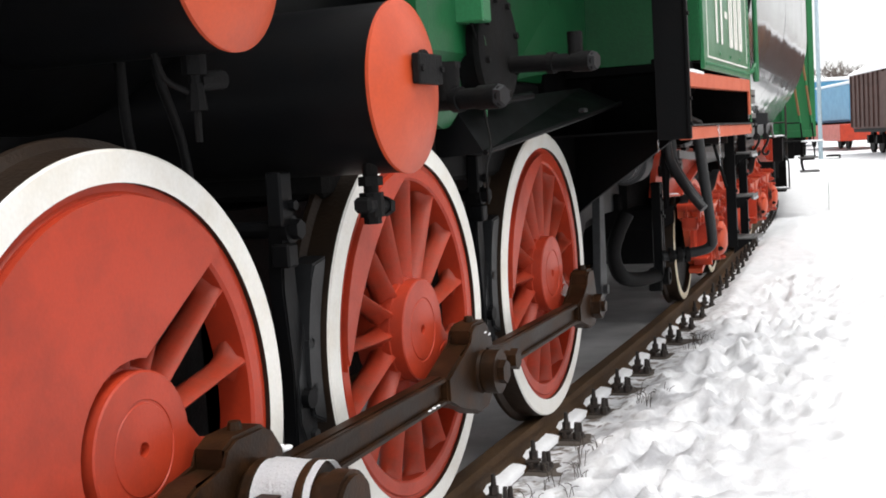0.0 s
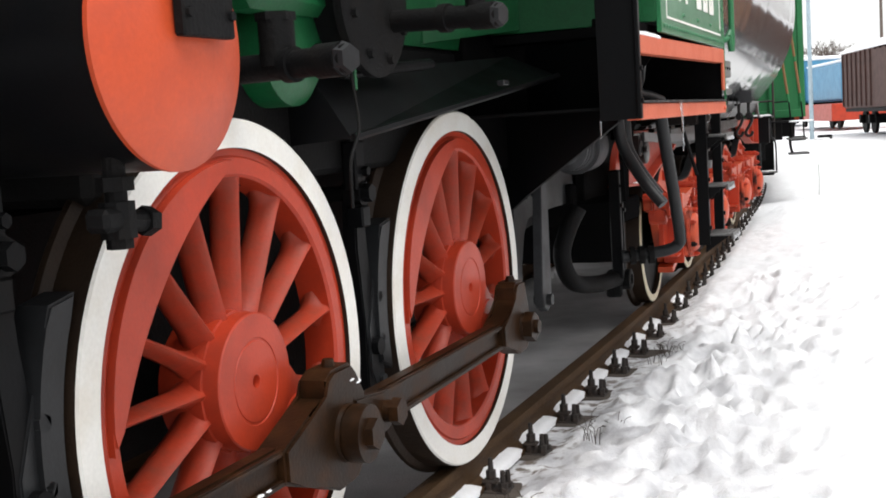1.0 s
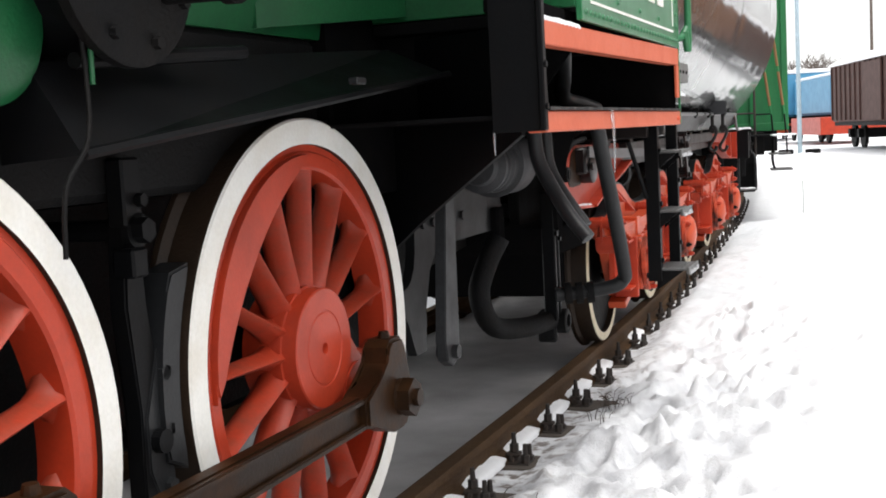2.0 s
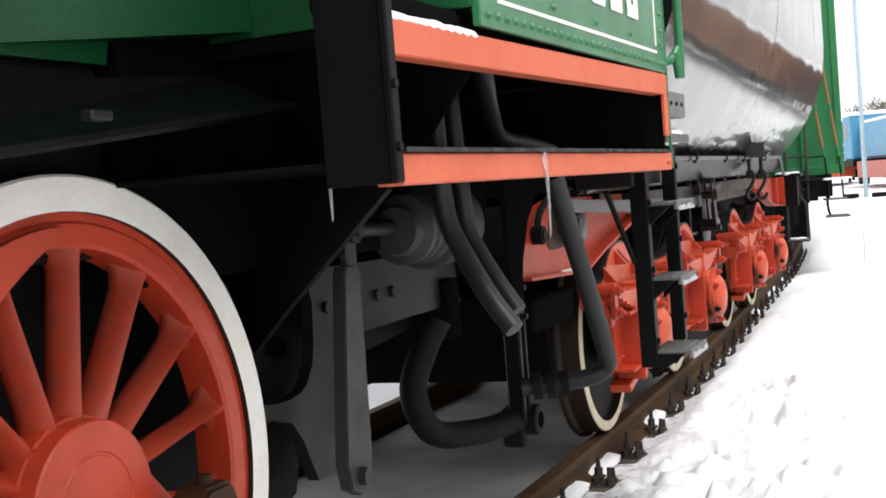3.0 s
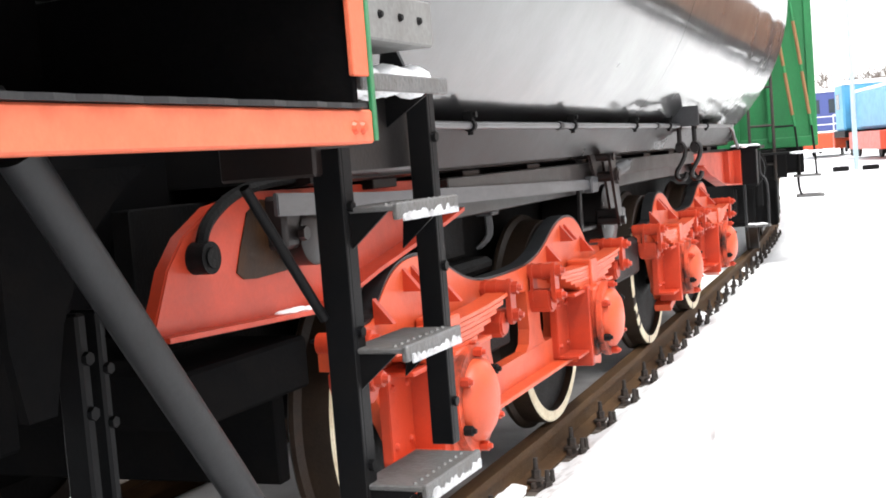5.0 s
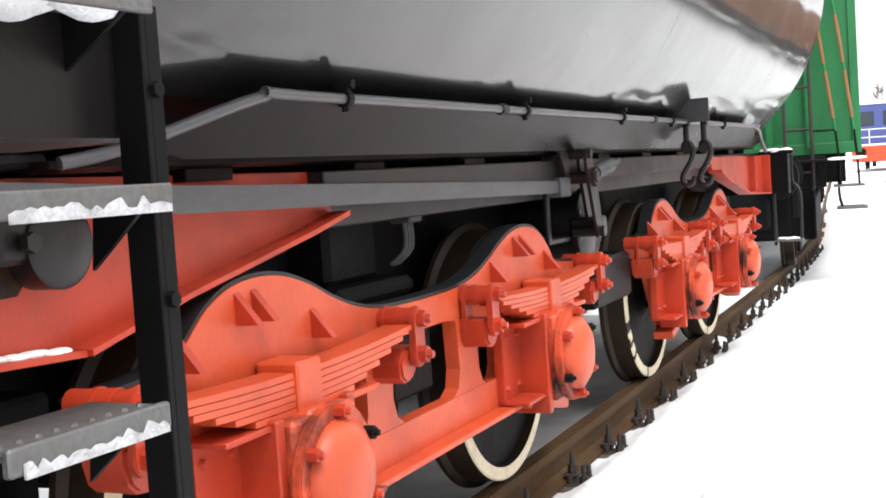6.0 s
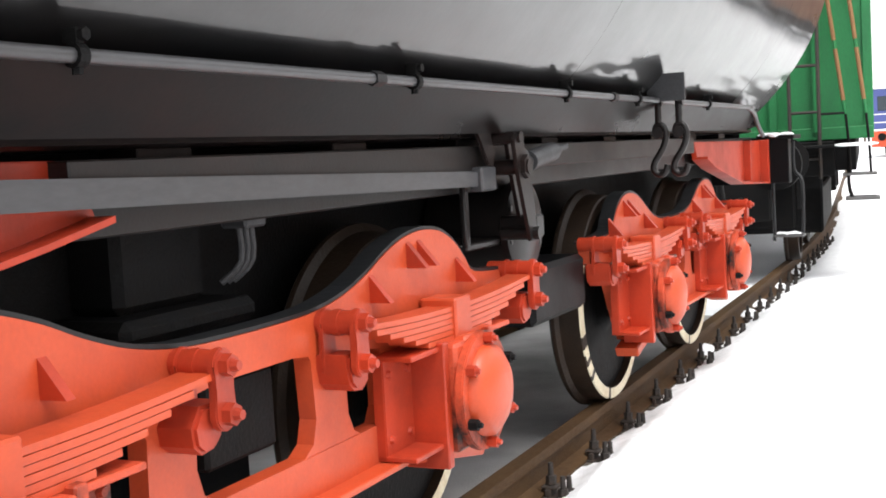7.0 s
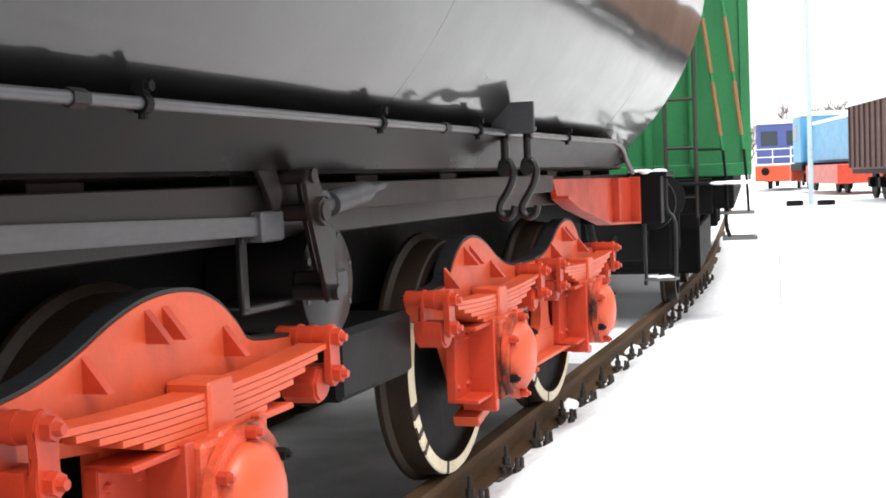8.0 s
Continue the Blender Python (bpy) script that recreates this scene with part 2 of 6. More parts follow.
def box(bm, x0, x1, y0, y1, z0, z1, bev=0.004):
    r = bmesh.ops.create_cube(bm, size=1)
    for v in r["verts"]:
        v.co = Vector(((x0 + x1) / 2 + v.co.x * (x1 - x0), (y0 + y1) / 2 + v.co.y * (y1 - y0), (z0 + z1) / 2 + v.co.z * (z1 - z0)))
    if bev:
        es = list({e for v in r["verts"] for e in v.link_edges})
        bmesh.ops.bevel(bm, geom=es, offset=bev, segments=1, affect="EDGES")
    return bm


def cyl(bm, p0, p1, r0, r1=None, seg=20, caps=True):
    p0, p1 = Vector(p0), Vector(p1)
    r1 = r0 if r1 is None else r1
    d = p1 - p0
    q = d.to_track_quat("Z", "Y").to_matrix().to_4x4()
    bmesh.ops.create_cone(bm, cap_ends=caps, segments=seg, radius1=r0, radius2=max(r1, 1e-4), depth=d.length, matrix=Matrix.Translation((p0 + p1) / 2) @ q)
    return bm


def lathe(bm, prof, seg=64, axis="x", at=(0, 0, 0), closed=False):
    """Turns (along, radius) pairs about an axis."""
    rings = []
    for a, r in prof:
        ring = []
        for k in range(seg):
            t = 2 * math.pi * k / seg
            c, s = r * math.cos(t), r * math.sin(t)
            p = (a, s, c) if axis == "x" else (s, a, c) if axis == "y" else (c, s, a)
            ring.append(bm.verts.new(Vector(p) + Vector(at)))
        rings.append(ring)
    pairs = list(zip(rings, rings[1:])) + ([(rings[-1], rings[0])] if closed else [])
    for A, B in pairs:
        for k in range(seg):
            bm.faces.new((A[k], A[(k + 1) % seg], B[(k + 1) % seg], B[k]))
    if not closed:
        for ring in (rings[0], rings[-1]):
            bm.faces.new(ring)
    return bm


def plate(bm, pts, x0, x1, axis="x", bev=0.0):
    """A flat polygon of (a, b) pairs made thick along an axis (a, b: y, z for x; x, z for y; x, y for z)."""
    def at(a, b, w):
        return (w, a, b) if axis == "x" else (a, w, b) if axis == "y" else (a, b, w)
    A = [bm.verts.new(at(a, b, x0)) for a, b in pts]
    B = [bm.verts.new(at(a, b, x1)) for a, b in pts]
    n = len(pts)
    fs = [bm.faces.new(A), bm.faces.new(B[::-1])]
    for k in range(n):
        fs.append(bm.faces.new((A[k], B[k], B[(k + 1) % n], A[(k + 1) % n])))
    if bev:
        es = list({e for f in fs[:2] for e in f.edges})
        bmesh.ops.bevel(bm, geom=es, offset=bev, segments=2, affect="EDGES")
    return bm


def tube(bm, pts, r, seg=12, steps=6):
    """A round bar through points, smoothed between them."""
    P = [Vector(p) for p in pts]
    line = []
    for i in range(len(P) - 1):
        a, b = P[i], P[i + 1]
        pa, pb = P[max(i - 1, 0)], P[min(i + 2, len(P) - 1)]
        for k in range(steps):
            t = k / steps
            line.append(0.5 * ((2 * a) + (b - pa) * t + (2 * pa - 5 * a + 4 * b - pb) * t * t + (3 * a - pa - 3 * b + pb) * t ** 3))
    line.append(P[-1])
    rings, ref = [], None
    for i, p in enumerate(line):
        d = (line[min(i + 1, len(line) - 1)] - line[max(i - 1, 0)]).normalized()
        if ref is None:
            ref = d.orthogonal().normalized()
        ref = (ref - d * ref.dot(d)).normalized()
        s = d.cross(ref)
        rad = r(i / (len(line) - 1)) if callable(r) else r
        rings.append([bm.verts.new(p + rad * (math.cos(2 * math.pi * k / seg) * ref + math.sin(2 * math.pi * k / seg) * s)) for k in range(seg)])
    for A, B in zip(rings, rings[1:]):
        for k in range(seg):
            bm.faces.new((A[k], A[(k + 1) % seg], B[(k + 1) % seg], B[k]))
    bm.faces.new(rings[0]), bm.faces.new(rings[-1])
    return bm


def arc(cy, cz, r, a0, a1, n=12):
    """Points round (cy, cz); degrees clockwise from straight up."""
    return [(cy + r * math.sin(radians(a0 + (a1 - a0) * k / n)), cz + r * math.cos(radians(a0 + (a1 - a0) * k / n))) for k in range(n + 1)]


def bolt(bm, p, r=0.014, h=0.016, seg=6, tip=0.0):
    """A nut that stands out along x, with the bolt's end."""
    x, y, z = p
    cyl(bm, (x, y, z), (x + h, y, z), r, seg=seg)
    if tip:
        cyl(bm, (x + h, y, z), (x + h + tip, y, z), r * 0.6, r * 0.45, seg=8)
    return bm


B = bmesh.new

# ---- ground and track ----
TC = -0.797          # the track's middle
RAIL_H = 0.155


def curve(y):
    """How far the track has bent to the left at y."""
    d = max(0.0, y - 3.8)
    e = max(0.0, y - 14.0)
    more = -e * e * 0.004 if e < 10 else -0.4 - (e - 10) * 0.08
    return more + (-d * d * 0.0046 if d < 6 else -0.1656 - (d - 6) * 0.0552)


def ground():
    xs = [-600, -250, -100, -45, -20, -10, -6, -4] + [round(-3 + 0.1 * k, 3) for k in range(31)] + [round(0.04 + 0.03 * k, 3) for k in range(60)] + [round(1.86 + 0.07 * k, 3) for k in range(32)] + [4.3, 4.8, 5.6, 7, 10, 15, 25, 45, 100, 250, 600]
    ys = [-300, -100, -40, -20, -12, -8] + [round(-6 + 0.04 * k, 3) for k in range(645)] + [20.2, 21, 22.5, 25, 30, 40, 55, 80, 120, 200, 400, 900]
    X, Y = numpy.meshgrid(numpy.array(xs, float), numpy.array(ys, float))
    Z = numpy.zeros_like(X)
    for j, y in enumerate(ys):
        bend = curve(min(y, 40))
        for i, wx in enumerate(xs):
            x = wx - bend
            near = max(0.0, 1 - max(abs(x - 0.5) - 3, abs(y - 7) - 13, 0) / 4)
            up = min(1.0, max(0.0, (y - 4.5) / 3))
            side = min(1.0, max(0.0, (x - 0.16 + 0.07 * up) / (0.22 - 0.10 * up)))
            inside = 1.0 if -1.53 < x < -0.06 else 0.0
            z = -RAIL_H - 0.012 + side * (0.04 + 0.018 * up) + min(max(x - 0.4, 0), 4) * 0.012 + 0.03 * inside
            z += 0.10 * math.exp(-((x - 0.62) / 0.25) ** 2 - ((y - 13.2) / 1.6) ** 2)
            if near > 0:
                trod = (0.45 + 0.85 * max(0.0, 1 - abs(x - 0.70) / 0.75) * (1.0 if y < 6.0 else max(0.0, 1 - (y - 6.0) / 3)))
                lump = noise.noise((x * 2.3, y * 2.0, 0.3)) * 0.035 + noise.noise((x * 5.2, y * 4.4, 4.0)) * 0.034 + noise.noise((x * 10.5, y * 9, 9.0)) * 0.028 + abs(noise.noise((x * 12, y * 7, 2.0))) * 0.03 + noise.noise((x * 19, y * 15, 2.0)) * 0.014
                z += near * lump * trod * (0.3 + 0.7 * side) * (0.25 if inside else 1)
            Z[j, i] = z
    # footprints and kicked clods on the trodden strip
    rnd = random.Random(11)
    for k in range(230):
        cx, cy = rnd.gauss(0.72, 0.30), rnd.uniform(-2.5, 7.5)
        if cx < 0.30 or cx > 1.6:
            continue
        a = rnd.uniform(-0.7, 0.7)
        wide, long_, deep = rnd.uniform(0.05, 0.085), rnd.uniform(0.10, 0.19), rnd.uniform(0.02, 0.06)
        u, v = (X - cx) * math.cos(a) - (Y - cy) * math.sin(a), (X - cx) * math.sin(a) + (Y - cy) * math.cos(a)
        d = numpy.sqrt((u / wide) ** 2 + (v / long_) ** 2)
        Z -= deep * numpy.clip(1.25 - d, 0, 1) ** 0.8
        Z += deep * 0.45 * numpy.exp(-((d - 1.35) / 0.28) ** 2)
    verts = numpy.stack([X, Y, Z], axis=-1).reshape(-1, 3).tolist()
    nx = len(xs)
    faces = [(j * nx + i, j * nx + i + 1, (j + 1) * nx + i + 1, (j + 1) * nx + i) for j in range(len(ys) - 1) for i in range(nx - 1)]
    me = bpy.data.meshes.new("ground")
    me.from_pydata(verts, [], faces)
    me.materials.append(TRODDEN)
    me.shade_smooth()
    return tagged(new("ground", me), "trampled white snow over the rail yard", "ground", kind="structure")


ground()
RAIL_PROF = [(-0.036, 0), (-0.034, 0.003), (0.034, 0.003), (0.036, -0.002), (0.036, -0.034), (0.012, -0.05), (0.010, -0.12), (0.066, -0.142), (0.066, -RAIL_H), (-0.066, -RAIL_H), (-0.066, -0.142), (-0.010, -0.12), (-0.012, -0.05), (-0.036, -0.034)]


def rail(name, x, label):
    bm = B()
    rings = []
    for y in [-30, 0] + [2 + k for k in range(60)]:
        off = curve(y)
        rings.append([bm.verts.new((x + off + a, y, b - 0.003)) for a, b in RAIL_PROF])
    n = len(RAIL_PROF)
    for P, Q in zip(rings, rings[1:]):
        for k in range(n):
            bm.faces.new((P[k], P[(k + 1) % n], Q[(k + 1) % n], Q[k]))
    bm.faces.new(rings[0]), bm.faces.new(rings[-1])
    return tagged(part(name, bm, RAIL, smooth=30), label, "rail", kind="structure")


rail_near = rail("rail", 0.0, "rusty brown steel running rail under the wheels")
rail_far = rail("rail", 2 * TC, "rusty brown steel rail on the far side of the track")

# ---- locomotive ----
loco = empty("steam_locomotive", "black and green steam locomotive with red spoked driving wheels", "locomotive", at=(TC, 0, 0))


def under(ob, root):
    """Keeps a part where it was built when its root stands elsewhere."""
    ob.matrix_parent_inverse = Matrix.Translation(root.location).inverted()
    return ob


def lp(name, bm, material, label="", parent=None, smooth=None):
    ob = part(name, bm, material, parent or loco, label, smooth)
    return under(ob, loco) if parent is None else ob


AXLES = (-1.67, 0.0, 1.661)
WZ = 0.695
PIN = (0.26, -0.203)      # the crank pin from the axle


def tyre_mesh(R, Ri, x_face=0.065, faces=(TREAD, WHITE), seg=96, band=None):
    bm = B()
    prof = [(x_face, Ri), (x_face, R - 0.006), (x_face - 0.006, R), (-0.03, R + 0.007), (-0.045, R + 0.03), (-0.06, R + 0.032), (-0.072, R + 0.02), (-0.075, Ri)]
    lathe(bm, prof, seg, closed=True)
    for f in bm.faces:
        c = f.calc_center_median()
        if c.x > x_face - 0.004:
            f.material_index = 1
    return bm


def spoke_mesh(r0, r1):
    """One spoke with a narrow rounded front edge that widens into hub and rim, standing straight up."""
    bm = B()
    rings = []
    for r, wy, wx, front in ((r0 - 0.03, 0.050, 0.052, 0.45), (r0 + 0.012, 0.030, 0.050, 0.48), (r0 + 0.05, 0.0235, 0.049, 0.5), ((r0 + r1) / 2, 0.020, 0.047, 0.5), (r1 - 0.085, 0.0185, 0.046, 0.5), (r1 - 0.052, 0.022, 0.046, 0.46), (r1 - 0.028, 0.038, 0.047, 0.34), (r1 - 0.012, 0.066, 0.048, 0.26), (r1 - 0.002, 0.10, 0.048, 0.24)):
        ring = []
        for k in range(12):
            c, q = math.cos(2 * math.pi * k / 12), math.sin(2 * math.pi * k / 12)
            ring.append(bm.verts.new((wx * c, wy * q * (1 if c < 0.2 else 1.25 * front), r)))
        rings.append(ring)
    for A, C in zip(rings, rings[1:]):
        for k in range(12):
            bm.faces.new((A[k], A[(k + 1) % 12], C[(k + 1) % 12], C[k]))
    bm.faces.new(rings[0]), bm.faces.new(rings[-1])
    return bm


def wheel_rim():
    bm = B()
    lathe(bm, [(0.048, 0.538), (0.056, 0.546), (0.056, 0.588), (0.050, 0.594), (0.050, 0.6125), (-0.05, 0.6125), (-0.05, 0.538)], 96, closed=True)
    return bm


def hub_mesh():
    bm = B()
    lathe(bm, [(-0.09, 0.18), (0.02, 0.19), (0.040, 0.189), (0.042, 0.183), (0.086, 0.182), (0.090, 0.178), (0.090, 0.116), (0.0875, 0.114), (0.0875, 0.108), (0.090, 0.106), (0.090, 0.018), (0.07, 0.016)], 64)
    # crank boss
    pts = []
    L = math.hypot(*PIN)
    for k in range(24):
        t = 2 * math.pi * k / 24
        pts.append((PIN[0] + 0.125 * math.cos(t), PIN[1] + 0.125 * math.sin(t)))
    plate(bm, pts, -0.05, 0.075, bev=0.01)
    ux, uz = PIN[0] / L, PIN[1] / L
    plate(bm, [(-uz * 0.17, ux * 0.17), (PIN[0] - uz * 0.12, PIN[1] + ux * 0.12), (PIN[0] + uz * 0.12, PIN[1] - ux * 0.12), (uz * 0.17, -ux * 0.17)], -0.05, 0.068, bev=0.01)
    return bm


def crescent():
    bm = B()
    outer = arc(0, 0, 0.583, 0, -94, 18)
    inner = []
    for k in range(19):
        t = k / 18
        inner.append((t, 0.583 - 0.115 * math.sin(math.pi * t) ** 0.7))
    inner = [(r * math.sin(radians(-94 + 94 * t)), r * math.cos(radians(-94 + 94 * t))) for t, r in inner[1:-1]]
    plate(bm, outer + inner, -0.02, 0.078, bev=0.006)
    return bm


def big_weight():
    bm = B()
    outer = arc(0, 0, 0.583, 44, -148, 36)
    inner = arc(0, 0, 0.21, -120, 16, 14)
    plate(bm, outer + inner, -0.02, 0.078, bev=0.006)
    return bm


def wheel_at(y, weight, side=1):
    rim = lp("driving_wheel", wheel_rim(), RED, "red spoked driving wheel with white-painted tyre", smooth=40)
    m = Matrix.Translation((0 if side > 0 else 2 * TC, y, WZ)) @ (Matrix.Identity(4) if side > 0 else Matrix.Rotation(math.pi, 4, "Z"))
    rim.matrix_basis = m
    return rim


def sub(name, bm, material, parent, label="", smooth=None):
    return part(name, bm, material, parent, label, smooth)


first = wheel_at(AXLES[1], 0)
t0 = sub("tyre", tyre_mesh(0.69, 0.613), [TREAD, WHITE], first, "white-painted steel tyre with brown tread", 40)
s0 = sub("spoke", spoke_mesh(0.19, 0.55), SPOKE, first, smooth=60)
s0.rotation_euler = (radians(-7), 0, 0)
for k in range(1, 15):
    again(s0, first, rot=(radians(-7 - 24 * k), 0, 0))
h0 = sub("hub", hub_mesh(), RED, first, smooth=40)
c0 = sub("counterweight", crescent(), RED, first, smooth=40)
for y, side in ((AXLES[0], 1), (AXLES[2], 1), (AXLES[0], -1), (0.0, -1), (AXLES[2], -1)):
    rim = lp("driving_wheel", B(), RED, "red spoked driving wheel with white-painted tyre")
    old = rim.data
    rim.data = first.data
    bpy.data.meshes.remove(old)
    rim.matrix_basis = Matrix.Translation((0 if side > 0 else 2 * TC, y, WZ)) @ (Matrix.Identity(4) if side > 0 else Matrix.Rotation(math.pi, 4, "Z"))
    again(t0, rim)
    again(h0, rim)
    for k in range(15):
        again(s0, rim, rot=(radians(-7 - 24 * k), 0, 0))
    if y == AXLES[0]:
        if side > 0:
            w0 = sub("counterweight", big_weight(), RED, rim, "large flat red balance weight", 40)
        else:
            again(w0, rim)
    else:
        again(c0, rim)
for y in AXLES:
    bm = B()
    cyl(bm, (2 * TC, y, WZ), (0, y, WZ), 0.095, seg=24)
    lp("axle", bm, SOOT, smooth=40)

# frame plates inside the wheels, with the holes between axles left open below
for x0 in (-0.36, -1.27):
    bm = B()
    plate(bm, [(-7.0, 0.42), (-7.0, 1.18), (2.75, 1.18), (2.95, 1.12), (2.95, 0.875), (2.89, 0.872), (2.875, 0.80), (2.95, 0.80), (2.95, 0.34), (2.75, 0.34), (2.6, 0.52)], x0, x0 + 0.09)
    plate(bm, [(2.95, 1.12), (4.1, 1.12), (4.1, 0.78), (3.35, 0.72), (3.22, 0.66), (3.08, 0.62), (3.0, 0.36), (2.95, 0.34), (2.95, 0.80), (2.99, 0.805), (3.02, 0.835), (2.98, 0.875), (2.95, 0.875)], x0, x0 + 0.09)
    lp("frame_plate", bm, SOOT)
for y0 in (-3.0, -0.83, 2.55):
    bm = B()
    box(bm, -1.27, -0.27, y0 - 0.04, y0 + 0.04, 0.45, 1.15)
    lp("frame_stretcher", bm, SOOT)


# rods
def rod(y0, y1, r0, r1, label):
    bm = B()
    zp = WZ + PIN[1]
    a, b = y0 + PIN[0], y1 + PIN[0]
    plate(bm, [(a, zp - 0.056), (b, zp - 0.048), (b, zp + 0.048), (a, zp + 0.056)], 0.135, 0.185, bev=0.006)
    return bm, zp, a, b


def flanges(rod_ob, a, b, zp, r0, r1):
    """The raised edges above and below the rod's flute."""
    for q in ((-0.055, -0.047, -0.030, -0.036), (0.036, 0.030, 0.047, 0.055)):
        bm = B()
        plate(bm, [(a + r0, zp + q[0]), (b - r1, zp + q[1]), (b - r1, zp + q[2]), (a + r0, zp + q[3])], 0.186, 0.204, bev=0.004)
        sub("flange", bm, OILY, rod_ob)


def rod_eye(bm, y, z, r, x0=0.12, x1=0.215):
    """A rod end that flares out of the rod into a tall block, with a bush and a cap on top."""
    k = r * 0.75
    plate(bm, [(y - r * 2.6, z + 0.045), (y - r * 1.5, z + r * 0.75), (y - k, z + 0.12), (y - k, z + 0.17), (y - k * 0.6, z + 0.19), (y + k * 0.5, z + 0.19), (y + k * 0.8, z + 0.165), (y + r * 0.95, z + r * 0.7), (y + r * 1.02, z), (y + r * 0.85, z - r * 0.7), (y + r * 0.4, z - r * 1.1), (y - r * 0.4, z - r * 1.12), (y - r, z - r * 0.85), (y - r * 1.8, z - r * 0.62), (y - r * 2.6, z - 0.045)], x0, x1, bev=0.010)
    lathe(bm, [(x1 - 0.002, r * 0.62), (x1 + 0.012, r * 0.6), (x1 + 0.012, r * 0.2)], 24, at=(0, y, z))
    cyl(bm, ((x0 + x1) / 2, y, z + 0.185), ((x0 + x1) / 2, y, z + 0.21), 0.022, 0.016, seg=10)


bm, zp, a, b = rod(AXLES[1], AXLES[2], 0.17, 0.09, "")
rod_a = lp("coupling_rod", bm, OILY, "oily brown fluted coupling rod between the driving wheels", smooth=30)
flanges(rod_a, a, b, zp, 0.17, 0.20)
bm = B()
rod_eye(bm, b, zp, 0.095)
sub("rod_end", bm, OILY, rod_a, "", 30)
bm = B()
cyl(bm, (0.0, b, zp), (0.225, b, zp), 0.055, seg=20)
cyl(bm, (0.225, b, zp), (0.265, b, zp), 0.062, seg=6)
cyl(bm, (0.265, b, zp), (0.283, b, zp), 0.028, seg=12)
sub("crank_pin_nut", bm, OILY, rod_a, "rusty brown hexagonal crank pin nut", 30)

bm, zp, a, b = rod(AXLES[0], AXLES[1], 0.2, 0.13, "")
rod_b = lp("coupling_rod", bm, OILY, "oily brown fluted coupling rod with a forked knuckle joint", smooth=30)
flanges(rod_b, a, b, zp, 0.2, 0.30)
for q, r in ((b, 0.135), (a, 0.16)):
    bm = B()
    rod_eye(bm, q, zp, r)
    sub("rod_end", bm, OILY, rod_b, "", 30)
bm = B()
plate(bm, [(b + 0.05, zp - 0.085), (b + 0.27, zp - 0.06)] + arc(b + 0.27, zp, 0.06, 150, 30, 6)[1:-1] + [(b + 0.27, zp + 0.06), (b + 0.05, zp + 0.085)], 0.19, 0.222, bev=0.006)
sub("knuckle", bm, OILY, rod_b, "", 30)
bm = B()
cyl(bm, (0.0, b, zp), (0.24, b, zp), 0.075, seg=20)
cyl(bm, (0.235, b, zp), (0.285, b, zp), 0.082, seg=24)
cyl(bm, (0.285, b, zp), (0.31, b, zp), 0.045, seg=6)
sub("crank_pin_nut", bm, OILY, rod_b, "", 30)
bm = B()
cyl(bm, (0.10, b + 0.25, zp), (0.25, b + 0.25, zp), 0.034, seg=16)
cyl(bm, (0.245, b + 0.25, zp), (0.275, b + 0.25, zp), 0.042, seg=6)
sub("knuckle_pin", bm, OILY, rod_b, "", 30)
# main crank pin with the big end of the connecting rod and its snow-capped collar
bm = B()
cyl(bm, (0.0, a, zp), (0.48, a, zp), 0.085, seg=24)
lp("main_crank_pin", bm, OILY, smooth=30)
bm = B()
lathe(bm, [(0.215, 0.105), (0.23, 0.118), (0.25, 0.118), (0.255, 0.108), (0.37, 0.108), (0.375, 0.122), (0.395, 0.122), (0.40, 0.10)], 36, at=(0, a, zp))
plate(bm, [(a - 2.3, zp + 0.02), (a - 0.05, zp - 0.06), (a - 0.05, zp + 0.06), (a - 2.3, zp + 0.12)], 0.28, 0.35, bev=0.008)
lp("connecting_rod", bm, OILY, "oily brown connecting rod with a round big end", smooth=30)
bm = B()
plate(bm, arc(a, zp, 0.10, -60, 60, 8) + [(a + 0.09, zp - 0.08), (a + 0.06, zp - 0.30), (a - 0.06, zp - 0.30), (a - 0.09, zp - 0.08)], 0.42, 0.49, bev=0.012)
cyl(bm, (0.39, a, zp), (0.43, a, zp), 0.09, seg=24)
lp("return_crank", bm, OILY, "oily brown return crank", smooth=30)
bm = B()
rs = random.Random(8)
ring0, ring1 = [], []
for k in range(15):
    t = radians(-72 + 9.2 * k)
    d = 0.108 + 0.011 * math.sin(math.pi * k / 14) + rs.uniform(0, 0.003)
    ring0.append([bm.verts.new((0.256 + 0.040 * q, a + (d + rs.uniform(-0.002, 0.002)) * math.sin(t), zp + (d + rs.uniform(-0.002, 0.002)) * math.cos(t))) for q in range(5)])
for P, Q in zip(ring0, ring0[1:]):
    for q in range(4):
        bm.faces.new((P[q], P[q + 1], Q[q + 1], Q[q]))
bmesh.ops.solidify(bm, geom=bm.faces[:], thickness=0.01)
tagged(part("snow_patch", bm, SNOW, smooth=80), "thin snow frozen on the big end of the rod", "snow", kind="stuff")
bm = B()
for x, y, z, q in ((0.15, a + 0.17, zp + 0.10, 0.9), (0.155, a + 0.21, zp + 0.085, 0.7), (0.16, a + 0.25, zp + 0.075, 0.6), (0.20, b + 0.05, zp + 0.14, 0.6), (0.2, b + 0.09, zp + 0.125, 0.6), (0.200, a + 1.16, zp - 0.034, 0.25), (0.200, a + 1.20, zp - 0.034, 0.3), (0.200, a + 1.24, zp - 0.034, 0.25)):
    bmesh.ops.create_icosphere(bm, subdivisions=2, radius=1, matrix=Matrix.Translation((x, y, z)) @ Matrix.Diagonal((0.03 * q, 0.055 * q, 0.012 * q, 1)))
